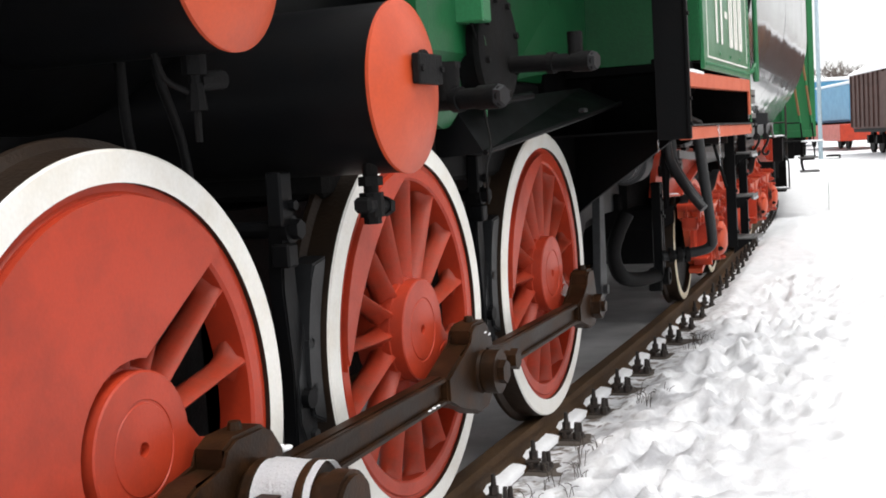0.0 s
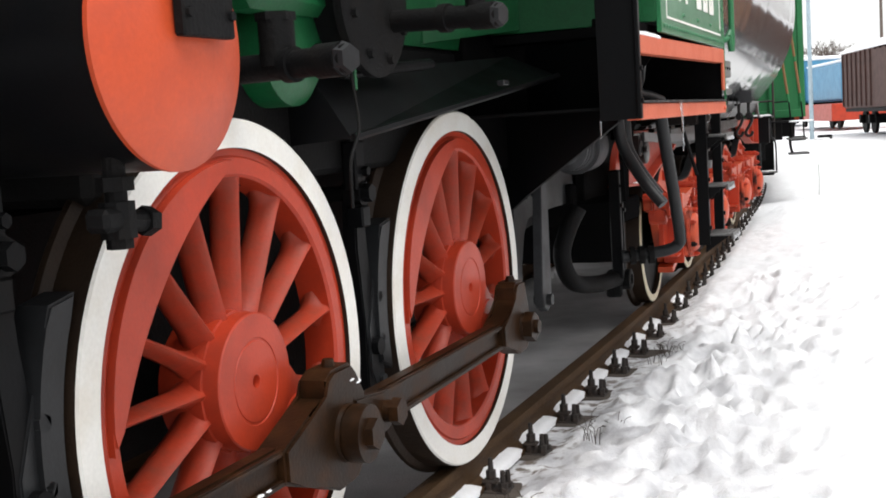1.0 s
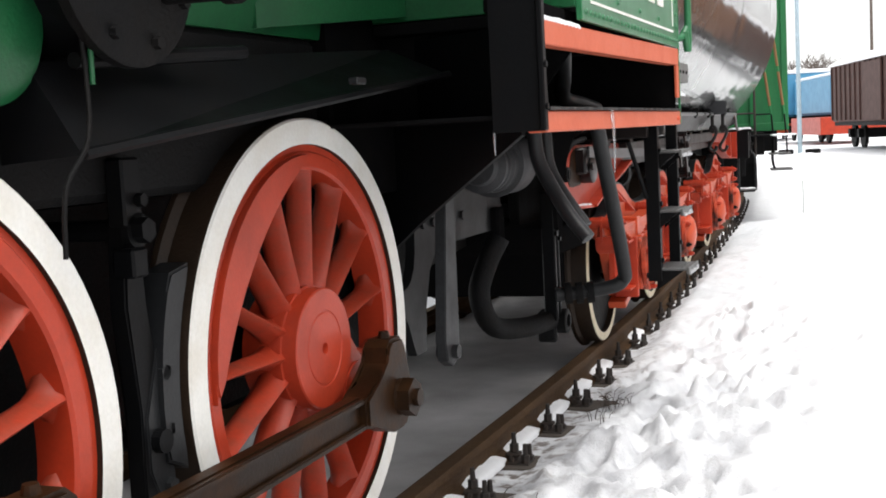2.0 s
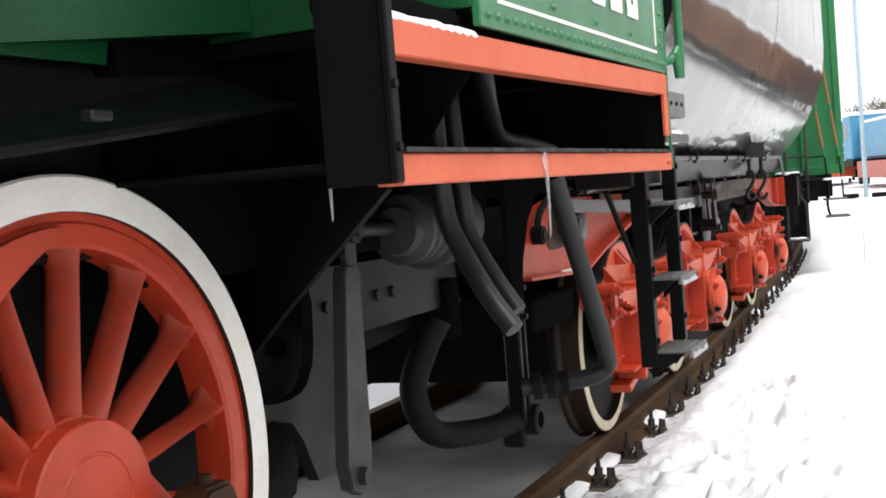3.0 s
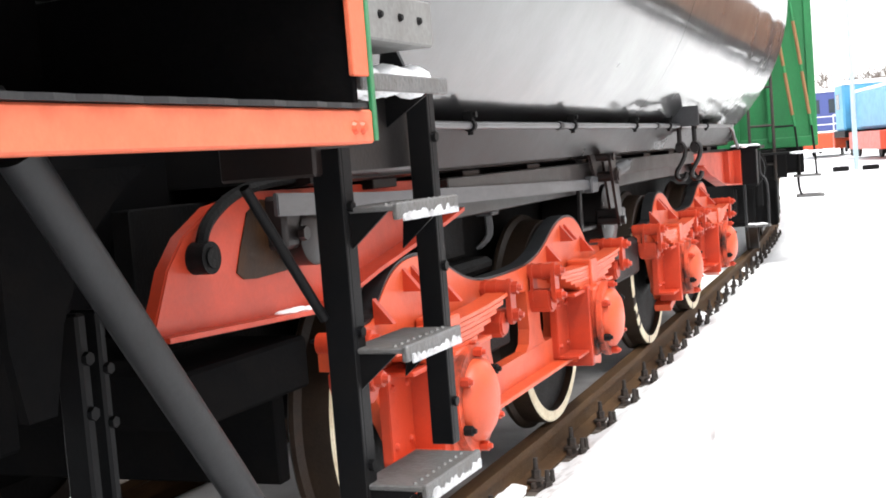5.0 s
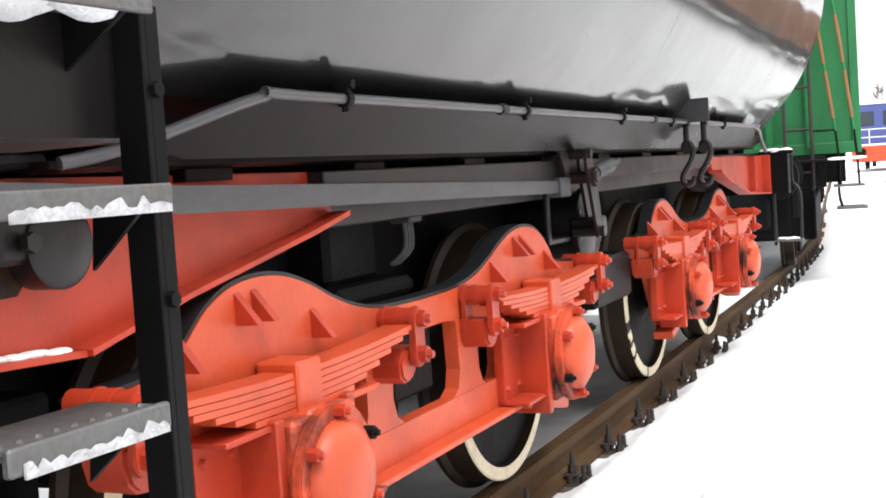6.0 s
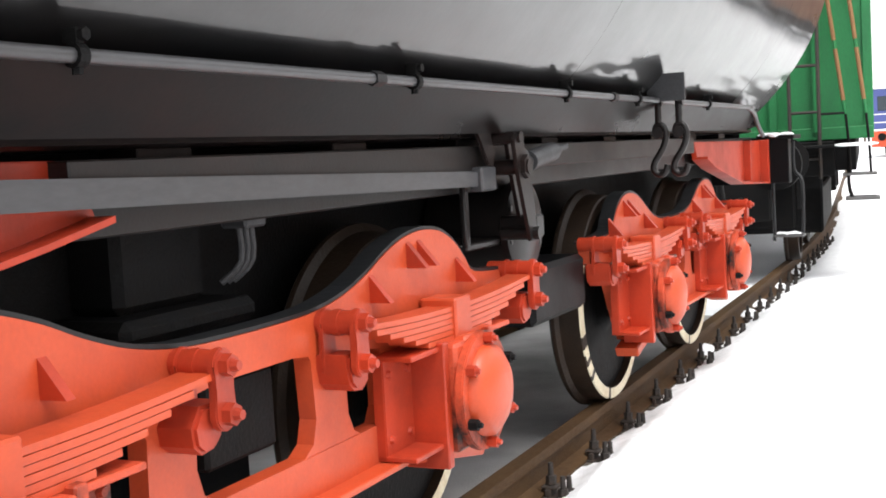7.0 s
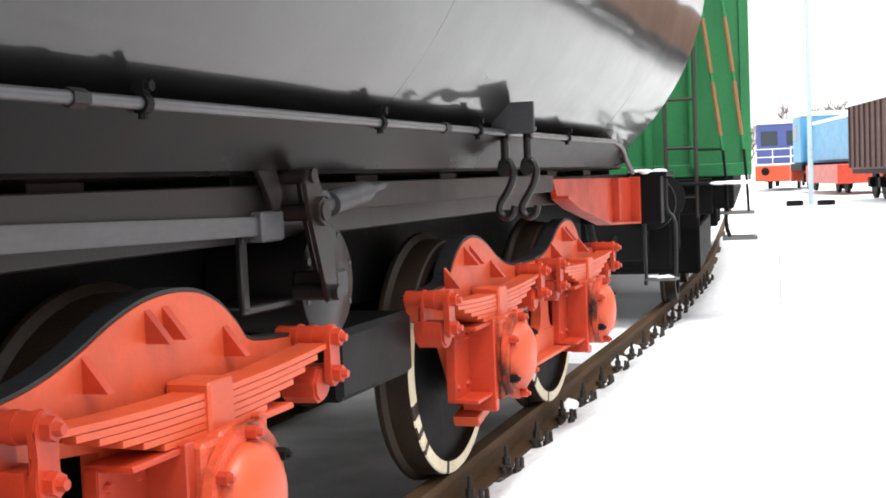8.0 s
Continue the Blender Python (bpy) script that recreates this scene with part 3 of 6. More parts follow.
tagged(part("snow_patch", bm, SNOW, smooth=80), "scraps of snow on the coupling rod", "snow", kind="stuff")

# air reservoirs that lie across the frame, with domed red ends
def reservoir(y, z, r, x_end, label):
    bm = B()
    lathe(bm, [(2 * TC - x_end, r), (x_end - 0.015, r)], 64, at=(0, y, z))
    body = lp("air_reservoir", bm, BLACK, label, smooth=40)
    bm = B()
    lathe(bm, [(x_end - 0.014, r + 0.004), (x_end - 0.004, r + 0.004), (x_end, r - 0.002), (x_end + 0.004, r * 0.94), (x_end + 0.022, r * 0.78), (x_end + 0.034, r * 0.5), (x_end + 0.040, r * 0.25), (x_end + 0.042, 0.01)], 64, at=(0, y, z))
    sub("reservoir_end", bm, ORANGE, body, "domed end painted red", 50)
    return body


RES = (-0.685, 1.524, 0.248, 0.376)
res = reservoir(*RES, "black air reservoir lying across the frame, red domed end")
bm = B()
cyl(bm, (0.385, -0.65, 1.585), (0.425, -0.65, 1.585), 0.045, seg=16)
box(bm, 0.42, 0.445, -0.745, -0.565, 1.527, 1.615, 0.004)
for dy in (-0.075, 0.075):
    bolt(bm, (0.445, -0.655 + dy, 1.571), 0.01, 0.008)
sub("maker_plate", bm, SOOT, res, "small dark cast plate", 30)
bm = B()
cyl(bm, (0.29, -0.79, 1.21), (0.29, -0.79, 1.31), 0.022, seg=12)
cyl(bm, (0.29, -0.79, 1.155), (0.29, -0.79, 1.225), 0.036, seg=10)
cyl(bm, (0.29, -0.79, 1.135), (0.29, -0.79, 1.158), 0.026, seg=6)
box(bm, 0.262, 0.318, -0.86, -0.79, 1.17, 1.215, 0.010)
cyl(bm, (0.29, -0.79, 1.19), (0.29, -0.70, 1.18), 0.022, seg=12)
cyl(bm, (0.29, -0.715, 1.182), (0.29, -0.685, 1.178), 0.030, seg=6)
cyl(bm, (0.29, -0.79, 1.245), (0.29, -0.79, 1.272), 0.036, seg=6)
sub("drain_cock", bm, SOOT, res, "", 30)
res2 = reservoir(-1.475, 1.825, 0.23, 0.29, "black air reservoir set higher, red domed end")
bm = B()
cyl(bm, (0.15, -1.44, 1.55), (0.15, -1.44, 1.62), 0.030, seg=12)
cyl(bm, (0.15, -1.44, 1.52), (0.15, -1.44, 1.56), 0.016, seg=10)
cyl(bm, (0.15, -1.44, 1.465), (0.15, -1.44, 1.53), 0.027, 0.020, seg=8)
cyl(bm, (0.15, -1.44, 1.39), (0.15, -1.44, 1.47), 0.009, seg=8)
cyl(bm, (0.15, -1.43, 1.535), (0.17, -1.35, 1.54), 0.024, seg=10)
tube(bm, [(0.14, -1.46, 1.51), (0.12, -1.52, 1.54), (0.11, -1.54, 1.60)], 0.008, 8, 3)
sub("drain_cock", bm, SOOT, res2, "", 30)
for y0, y1 in ((-1.361, -1.35), (-1.20, -1.12)):
    bm = B()
    tube(bm, [(-0.12, y0, 1.66), (-0.12, y0, 1.58), (-0.12, y1, 1.42), (-0.12, y1 + 0.03, 1.30)], 0.014, 8, 4)
    lp("sand_pipe", bm, SOOT, smooth=60)

# boiler barrel and firebox
bm = B()
lathe(bm, [(-7, 0.80), (0.35, 0.80)], 64, axis="y", at=(TC, 0, 2.25))
lp("boiler", bm, BLACK, smooth=40)
bm = B()
pts = [(TC - 0.80, 1.63), (TC - 0.88, 2.0), (TC - 0.8, 2.7), (TC, 3.05), (TC + 0.8, 2.7), (TC + 0.88, 2.0), (TC + 0.80, 1.63)]
plate(bm, pts, 0.25, 1.95, axis="y", bev=0.03)
lp("firebox", bm, GREEN, "green-painted firebox side", smooth=30)
# the firebox side spreads towards the cab
bm = B()
low = [bm.verts.new(p) for p in ((-0.05, 1.50, 1.64), (0.02, 1.50, 1.64), (0.15, 2.25, 1.715), (0.15, 2.30, 1.72), (-0.05, 2.30, 1.72))]
top = [bm.verts.new((v.co.x, v.co.y, 2.45)) for v in low]
for k in range(5):
    bm.faces.new((low[k], low[(k + 1) % 5], top[(k + 1) % 5], top[k]))
bm.faces.new(low[::-1])
bm.faces.new(top)
bmesh.ops.recalc_face_normals(bm, faces=bm.faces[:])
lp("firebox_side", bm, GREEN, smooth=30)
bm = B()
lathe(bm, [(-0.1, 0.17), (0.09, 0.17), (0.115, 0.14), (0.12, 0.02)], 40, at=(0, 0.33, 1.58))
lp("washout_cover", bm, GREEN, "round green cover on the firebox", smooth=40)
bm = B()
box(bm, 0.02, 0.16, 0.02, 0.62, 1.66, 2.4, 0.03)
lp("firebox_casing", bm, GREEN, smooth=30)
bm = B()
box(bm, 0.14, 0.27, 0.33, 0.42, 1.80, 1.90, 0.006)
lp("junction_box", bm, PALEGREEN, "small pale green electric box")
for pts, r, m in ((((0.2, 0.38, 1.81), (0.22, 0.40, 1.70), (0.2, 0.46, 1.62), (0.2, 0.48, 1.48), (0.24, 0.42, 1.34), (0.25, 0.33, 1.25), (0.26, 0.30, 1.12)), 0.005, SOOT), (((0.22, 0.41, 1.81), (0.23, 0.44, 1.72), (0.2, 0.50, 1.6), (0.2, 0.5, 1.45)), 0.006, GREEN)):
    bm = B()
    tube(bm, pts, r, 8, 5)
    lp("cable", bm, m, smooth=60)
# pump body with flanged discs and two stub pipes
bm = B()
lathe(bm, [(-0.2, 0.2), (0.20, 0.2), (0.215, 0.14), (0.22, 0.03)], 40, at=(0, 0.62, 1.72))
lp("pump", bm, BLACK, smooth=40)
bm = B()
lathe(bm, [(0.20, 0.235), (0.225, 0.235), (0.235, 0.22), (0.235, 0.03)], 48, at=(0, 0.62, 1.72))
for k in range(8):
    a8 = k * math.pi / 4 + 0.3
    bolt(bm, (0.235, 0.62 + 0.19 * math.cos(a8), 1.72 + 0.19 * math.sin(a8)), 0.014)
lp("pump_flange", bm, SOOT, smooth=40)


def stub(p0, p1, r):
    bm = B()
    p0, p1 = Vector(p0), Vector(p1)
    d = (p1 - p0).normalized()
    cyl(bm, p0, p1, r, seg=24)
    cyl(bm, p1 - d * 0.09, p1 - d * 0.012, r * 1.18, seg=24)
    cyl(bm, p1 - d * 0.20, p1 - d * 0.17, r * 1.25, seg=24)
    ob = lp("stub_pipe", bm, SOOT, "black capped stub pipe", smooth=40)
    bm = B()
    cyl(bm, p1 - d * 0.014, p1 + d * 0.012, r * 1.2, r * 0.95, seg=6)
    sub("pipe_cap", bm, GREY, ob, "grey hexagonal cap")
    return ob


p = stub((-0.1, 0.05, 1.50), (0.48, -0.13, 1.50), 0.035)
bm = B()
cyl(bm, (0.26, -0.06, 1.5), (0.26, -0.06, 1.62), 0.045, seg=16)
cyl(bm, (0.26, -0.06, 1.61), (0.26, -0.06, 1.63), 0.05, seg=6)
sub("valve", bm, SOOT, p, "", 40)
p = stub((0.15, 0.75, 1.66), (0.60, 0.66, 1.64), 0.034)
bm = B()
cyl(bm, (0.52, 0.68, 1.65), (0.52, 0.68, 1.76), 0.03, seg=16)
sub("valve", bm, SOOT, p, "", 40)

# ashpan: a sloping black trough beside the firebox, and the walk behind it
bm = B()
pts = [(0.20, 0.45, 1.31), (0.36, 2.12, 1.505), (0.15, 2.12, 1.60), (0.08, 0.45, 1.50)]
A4 = [bm.verts.new(q) for q in pts]
B4 = [bm.verts.new((q[0] - 0.5, q[1], q[2] - 0.03)) for q in pts]
bm.faces.new(A4), bm.faces.new(B4[::-1])
for k in range(4):
    bm.faces.new((A4[k], B4[k], B4[(k + 1) % 4], A4[(k + 1) % 4]))
beneath = lp("ashpan", bm, BLACK, "black sloping ashpan under the firebox")
bm = B()
tube(bm, [(0.205, 0.45, 1.312), (0.36, 2.12, 1.507)], 0.012, 6, 2)
cyl(bm, (0.16, 0.5, 1.50), (0.2, 1.1, 1.54), 0.018, seg=10)
sub("ashpan_lip", bm, BLACK, beneath, "worn lower edge")
bm = B()
box(bm, 0.315, 0.345, 1.45, 1.51, 1.462, 1.482, 0.004)
sub("latch", bm, GREY, beneath)
bm = B()
box(bm, -1.6, 0.0, -0.5, 1.9, 1.20, 1.63, 0.02)
lp("ashpan_bottom", bm, SOOT)

# brake hangers and blocks ahead of each wheel
def brake(y):
    bm = B()
    plate(bm, [(y - 0.025, 1.165), (y + 0.03, 1.165), (y + 0.03, 0.95), (y + 0.075, 0.72), (y + 0.05, 0.42), (y - 0.02, 0.40), (y - 0.01, 0.70), (y - 0.04, 0.95)], -0.02, 0.03, bev=0.006)
    cyl(bm, (-0.25, y, 1.13), (0.06, y, 1.13), 0.026, seg=12)
    cyl(bm, (0.03, y, 1.13), (0.05, y, 1.13), 0.042, seg=20)
    cyl(bm, (0.05, y, 1.13), (0.08, y, 1.13), 0.030, seg=6)
    cyl(bm, (-0.1, y + 0.035, 0.62), (0.06, y + 0.035, 0.62), 0.03, seg=12)
    ob = lp("brake_hanger", bm, BLACK, "black brake hanger ahead of the wheel", smooth=30)
    bm = B()
    yc = y + 0.835
    pts = arc(yc, WZ, 0.715, -62, -104, 10) + arc(yc, WZ, 0.785, -100, -66, 10)
    plate(bm, pts, -0.04, 0.05, bev=0.006)
    plate(bm, [(y + 0.06, 0.84), (y + 0.0, 0.68), (y + 0.0, 0.55), (y + 0.06, 0.42), (y + 0.10, 0.45), (y + 0.10, 0.82)], -0.01, 0.035, bev=0.004)
    for z in (0.50, 0.64, 0.78):
        bolt(bm, (0.035, y + 0.07, z), 0.02, 0.015)
    sub("brake_block", bm, GREY, ob, "", 30)
    return ob


for y in AXLES:
    brake(y - 0.835)
for y in (0.83, -0.84):
    bm = B()
    box(bm, 0.0, 0.05, y - 0.05, y + 0.02, 1.14, 1.30, 0.006)
    box(bm, 0.0, 0.06, y - 0.045, y + 0.015, 1.02, 1.09, 0.006)
    cyl(bm, (0.03, y - 0.01, 1.05), (0.03, y - 0.01, 1.2), 0.016, seg=8)
    bolt(bm, (0.05, y + 0.0, 1.2), 0.016, 0.02)
    lp("sand_pipe_bracket", bm, BLACK, smooth=30)

# ---- cab ----
XC = 0.76
bm = B()
box(bm, 0.60, XC + 0.004, 1.815, 1.83, 1.31, 2.6, 0.002)
cf = lp("cab_front_plate", bm, BLACK, "black sheet in front of the cab steps")
bm = B()
box(bm, XC - 0.012, XC + 0.006, 1.80, 1.834, 1.31, 2.6, 0.004)
for z in (1.38, 1.50, 1.9):
    bolt(bm, (XC + 0.004, 1.81, z), 0.01, 0.01)
sub("edge_angle", bm, BLACK, cf)
bm = B()
box(bm, XC - 0.06, XC, 1.835, 4.135, 1.305, 1.368, 0.004)
lower = lp("lower_beam", bm, FADED, "faded red lower edge beam of the cab floor")
bm = B()
edge = [(XC + random.uniform(0.002, 0.012), 1.84 + 0.046 * k) for k in range(50)]
plate(bm, [(XC - 0.16, 1.84)] + edge + [(XC - 0.16, 1.84 + 0.046 * 49)], 1.3695, 1.379, axis="z")
sub("walkway_plate", bm, GREY, lower, "thin dark rough-edged walkway plate")
bm = B()
box(bm, -0.08, XC - 0.162, 1.84, 4.12, 1.350, 1.362, 0.002)
sub("walkway_floor", bm, INNER, lower)
bm = B()
for y in (4.06, 4.09):
    cyl(bm, (XC - 0.002, y, 1.335), (XC + 0.008, y, 1.335), 0.014, 0.009, seg=10)
sub("rivet", bm, ORANGE, lower)
bm = B()
plate(bm, [(1.835, 1.557), (4.03, 1.580), (4.135, 1.580), (4.135, 1.656), (1.835, 1.630)], XC - 0.05, XC, bev=0.003)
upper = lp("upper_beam", bm, FADED, "faded red upper edge beam below the cab side")
bm = B()
box(bm, XC - 0.012, XC, 4.075, 4.135, 1.43, 1.579, 0.002)
sub("corner_strip", bm, FADED, upper)
bm = B()
box(bm, XC - 0.008, XC + 0.002, 4.137, 4.152, 1.31, 2.6, 0.002)
sub("edge_strip", bm, PALEGREEN, upper, "thin green edge of the cab sheet")
# snow on the walkway in front of the cab
bm = B()
for k in range(10):
    y = 1.86 + 0.045 * k
    bmesh.ops.create_icosphere(bm, subdivisions=2, radius=1, matrix=Matrix.Translation((XC - 0.05, y, 1.632)) @ Matrix.Diagonal((0.055, 0.045, 0.018 + 0.006 * random.random(), 1)))
tagged(part("snow_patch", bm, SNOW, smooth=80), "thin snow lying on the cab walkway", "snow", kind="stuff")
# cab side
bm = B()
box(bm, XC - 0.02, XC + 0.001, 2.305, 4.135, 1.66, 3.2, 0.003)
side = lp("cab_side", bm, PALEGREEN, "green cab side sheet with white lining")
bm = B()
box(bm, 0.0, XC - 0.02, 2.305, 2.32, 1.705, 3.2, 0.003)
sub("cab_front_wall", bm, GREEN, side)
bm = B()
for a8, b8, z0, z1 in ((2.42, 4.0, 1.722, 1.732), (2.42, 2.431, 1.732, 2.5), (3.989, 4.0, 1.75, 2.5)):
    box(bm, XC + 0.001, XC + 0.004, a8, b8, z0, z1, 0)
sub("white_lining", bm, WHITE, side, "thin white lining")
bm = B()
for k in range(30):
    cyl(bm, (XC, 2.36 + k * 0.06, 1.69), (XC + 0.009, 2.36 + k * 0.06, 1.69), 0.012, 0.007, seg=8)
for k in range(14):
    cyl(bm, (XC, 4.075, 1.69 + k * 0.06), (XC + 0.009, 4.075, 1.69 + k * 0.06), 0.012, 0.007, seg=8)
    if k % 4 == 1:
        cyl(bm, (XC, 2.75 + k * 0.1, 1.76), (XC + 0.009, 2.75 + k * 0.1, 1.76), 0.012, 0.007, seg=8)
tagged(sub("rivets", bm, PALEGREEN, side), kind="stuff")
# the raised figures on the cab side, as plain bars
bm = B()
for y in (2.72, 2.90, 3.05, 3.22, 3.42, 3.62):
    if y == 3.05:
        box(bm, XC + 0.001, XC + 0.008, y, y + 0.09, 1.97, 2.01, 0.002)
        continue
    box(bm, XC + 0.001, XC + 0.008, y, y + 0.045, 1.815, 2.16, 0.004)
    if y > 3.1:
        box(bm, XC + 0.001, XC + 0.008, y + 0.085, y + 0.13, 1.815, 2.16, 0.004)
        box(bm, XC + 0.001, XC + 0.008, y + 0.045, y + 0.085, 1.815, 1.86, 0.002)
sub("side_marking", bm, WHITE, side, "white plain bars in place of raised figures")
bm = B()
tube(bm, [(XC + 0.02, 4.22, 1.74), (XC + 0.03, 4.25, 1.70), (XC + 0.03, 4.25, 2.6)], 0.017, 10, 5)
tube(bm, [(XC - 0.05, 4.15, 1.72), (XC, 4.2, 1.71), (XC + 0.025, 4.25, 1.76)], 0.017, 10, 5)
lp("handrail", bm, PALEGREEN, "green cab handrail", smooth=60)
# rear block, step hangers and treads
bm = B()
box(bm, 0.56, XC - 0.01, 4.155, 4.47, 1.505, 1.60, 0.004)
blk = lp("rear_beam", bm, PALE, "grey riveted rear beam of the cab")
bm = B()
for y in (4.22, 4.31, 4.40):
    cyl(bm, (XC - 0.012, y, 1.555), (XC - 0.003, y, 1.555), 0.010, 0.006, seg=10)
tagged(sub("rivets", bm, SOOT, blk), kind="stuff")
# structure behind the openings, in a black that paints in their deep shade
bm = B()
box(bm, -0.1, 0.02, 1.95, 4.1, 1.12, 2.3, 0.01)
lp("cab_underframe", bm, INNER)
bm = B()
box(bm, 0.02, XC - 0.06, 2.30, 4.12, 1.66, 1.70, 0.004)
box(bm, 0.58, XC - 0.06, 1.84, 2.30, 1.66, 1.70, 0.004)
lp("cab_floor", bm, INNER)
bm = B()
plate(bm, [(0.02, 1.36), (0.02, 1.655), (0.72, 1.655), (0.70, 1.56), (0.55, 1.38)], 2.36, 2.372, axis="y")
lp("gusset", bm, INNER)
# sheet added to keep the opening between the beams dark
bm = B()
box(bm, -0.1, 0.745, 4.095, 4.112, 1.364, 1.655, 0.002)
lp("rear_panel", bm, INNER, "black panel added to darken the space under the cab floor")
bm = B()
low = [(0.62, 2.04, 1.30), (0.12, 2.38, 1.0), (-0.45, 2.72, 0.60)]
va = [bm.verts.new(q) for q in low] + [bm.verts.new((x, y, 1.64)) for x, y, z in low[::-1]]
vb = [bm.verts.new(v.co + Vector((0.008, 0.012, 0))) for v in va]
bm.faces.new(va), bm.faces.new(vb[::-1])
for k in range(6):
    bm.faces.new((va[k], vb[k], vb[(k + 1) % 6], va[(k + 1) % 6]))
lp("splash_plate", bm, BLACK, "black diagonal guard plate behind the last wheel")
bm = B()
plate(bm, [(1.85, 1.38), (4.1, 1.38), (4.1, 1.30), (3.3, 1.24), (2.4, 1.30), (1.85, 1.30)], -0.05, 0.0)
lp("floor_angle", bm, SOOT)

# ashpan as a solid block, added to black out the gap below
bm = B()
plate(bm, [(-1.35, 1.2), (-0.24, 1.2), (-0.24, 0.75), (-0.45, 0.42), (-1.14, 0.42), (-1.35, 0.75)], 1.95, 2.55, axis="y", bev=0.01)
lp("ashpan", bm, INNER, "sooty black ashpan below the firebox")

# board added above the view to shade the firebox side
bm = B()
box(bm, 0.0, XC, 0.9, 2.30, 2.28, 2.32, 0.004)
lp("running_board", bm, BLACK, "unseen black board added to shade the firebox side")

# far side, front and roof of the cab
bm = B()
box(bm, 2 * TC - XC, 2 * TC - XC + 0.02, 2.305, 4.135, 1.31, 3.2, 0.003)
lp("far_cab_side", bm, PALEGREEN)
bm = B()
box(bm, 2 * TC - XC + 0.02, 0.0, 2.305, 2.32, 1.62, 3.2, 0.003)
lp("cab_front", bm, GREEN)
bm = B()
plate(bm, [(2 * TC - XC - 0.04, 3.2), (XC + 0.04, 3.2), (XC - 0.1, 3.42), (0.1, 3.66), (TC, 3.74), (2 * TC - 0.1, 3.66), (2 * TC - XC + 0.1, 3.42)], 2.2, 4.5, axis="y")
lp("cab_roof", bm, BLACK, "black arched cab roof")

# pipes and fittings below the cab
def pipe(name, pts, r, material, label="", cap=None, seg=14):
    bm = B()
    tube(bm, pts, r, seg, 8)
    return lp(name, bm, material, label, smooth=60)


pipe("overflow_pipe", [(0.50, 2.58, 1.63), (0.50, 2.59, 1.42), (0.49, 2.62, 1.30), (0.50, 2.63, 1.20), (0.55, 2.62, 1.10), (0.62, 2.59, 1.00), (0.685, 2.57, 0.925)], 0.027, GREY, "dark grey bent overflow pipe")
pipe("overflow_pipe", [(0.485, 2.735, 1.63), (0.49, 2.735, 1.42), (0.495, 2.745, 1.29), (0.50, 2.76, 1.18), (0.55, 2.75, 1.08), (0.64, 2.725, 0.955)], 0.024, GREY, "dark grey bent overflow pipe")
pipe("steam_pipe", [(0.57, 2.76, 1.66), (0.56, 2.80, 1.58), (0.53, 2.90, 1.50), (0.47, 3.12, 1.435), (0.50, 3.28, 1.41), (0.53, 3.42, 1.385)], 0.032, GREY, "dark curved steam pipe")
pipe("drain_pipe", [(0.52, 3.46, 1.32), (0.515, 3.60, 1.14), (0.51, 3.80, 0.88), (0.50, 3.98, 0.655), (0.485, 4.03, 0.59), (0.43, 4.01, 0.555), (0.28, 3.96, 0.535), (0.18, 3.92, 0.53)], 0.034, GREY, "dark grey drain pipe with a bend at its foot")
bm = B()
for x in (0.22, 0.27, 0.32):
    cyl(bm, (x, 3.93 + (x - .2) * .3, 0.533), (x + 0.03, 3.94 + (x - .2) * .3, 0.535), 0.052, seg=16)
lp("pipe_union", bm, SOOT, smooth=40)
bm = B()
box(bm, 0.115, 0.18, 3.935, 3.965, 0.40, 1.02, 0.006)
box(bm, 0.105, 0.18, 3.995, 4.02, 0.42, 1.02, 0.006)
for z in (0.55, 0.82, 0.93):
    bolt(bm, (0.18, 3.95, z), 0.014, 0.012)
    bolt(bm, (0.18, 4.008, z - 0.03), 0.012, 0.012)
lp("valve_bar", bm, BLACK, "black bolted hanger bar", smooth=30)
bm = B()
lathe(bm, [(0.14, 0.055), (0.16, 0.06), (0.27, 0.06), (0.275, 0.05), (0.275, 0.033), (0.22, 0.03)], 24, at=(-0.07, 4.04, 0.385))
box(bm, 0.07, 0.16, 3.96, 4.0, 0.29, 0.44, 0.01)
lp("hose_coupling", bm, SOOT, smooth=40)
pipe("hose", [(0.13, 3.98, 0.40), (0.07, 3.75, 0.40), (0.0, 3.5, 0.45), (-0.03, 3.42, 0.60), (0.0, 3.46, 0.74), (0.05, 3.5, 0.85)], 0.048, SOOT, "black sagging rubber hose")
bm = B()
lathe(bm, [(3.16, 0.03), (3.165, 0.075), (3.20, 0.085), (3.215, 0.115), (3.24, 0.115), (3.245, 0.105), (3.27, 0.105), (3.275, 0.115), (3.29, 0.115), (3.295, 0.105), (3.32, 0.105), (3.33, 0.118), (3.37, 0.122), (3.375, 0.142), (3.40, 0.142), (3.405, 0.136), (3.60, 0.136), (3.625, 0.12), (3.63, 0.02)], 40, axis="y", at=(0.075, 0, 1.175))
lp("brake_cylinder", bm, DUSTY, "dark grey ringed brake cylinder lying under the cab", smooth=35)
bm = B()
cyl(bm, (0.03, 2.93, 1.195), (0.07, 3.2, 1.185), 0.024, seg=14)
cyl(bm, (0.00, 2.935, 1.195), (0.06, 2.935, 1.195), 0.042, seg=18)
cyl(bm, (0.06, 2.935, 1.195), (0.075, 2.935, 1.195), 0.022, seg=6)
lp("piston_rod", bm, GREY, "dark piston rod with a round eye", smooth=40)
bm = B()
plate(bm, [(2.885, 1.06), (2.90, 1.085), (2.975, 1.085), (2.985, 1.06), (2.965, 0.50), (2.95, 0.42), (2.89, 0.39), (2.83, 0.42), (2.81, 0.50)], -0.01, 0.035, bev=0.004)
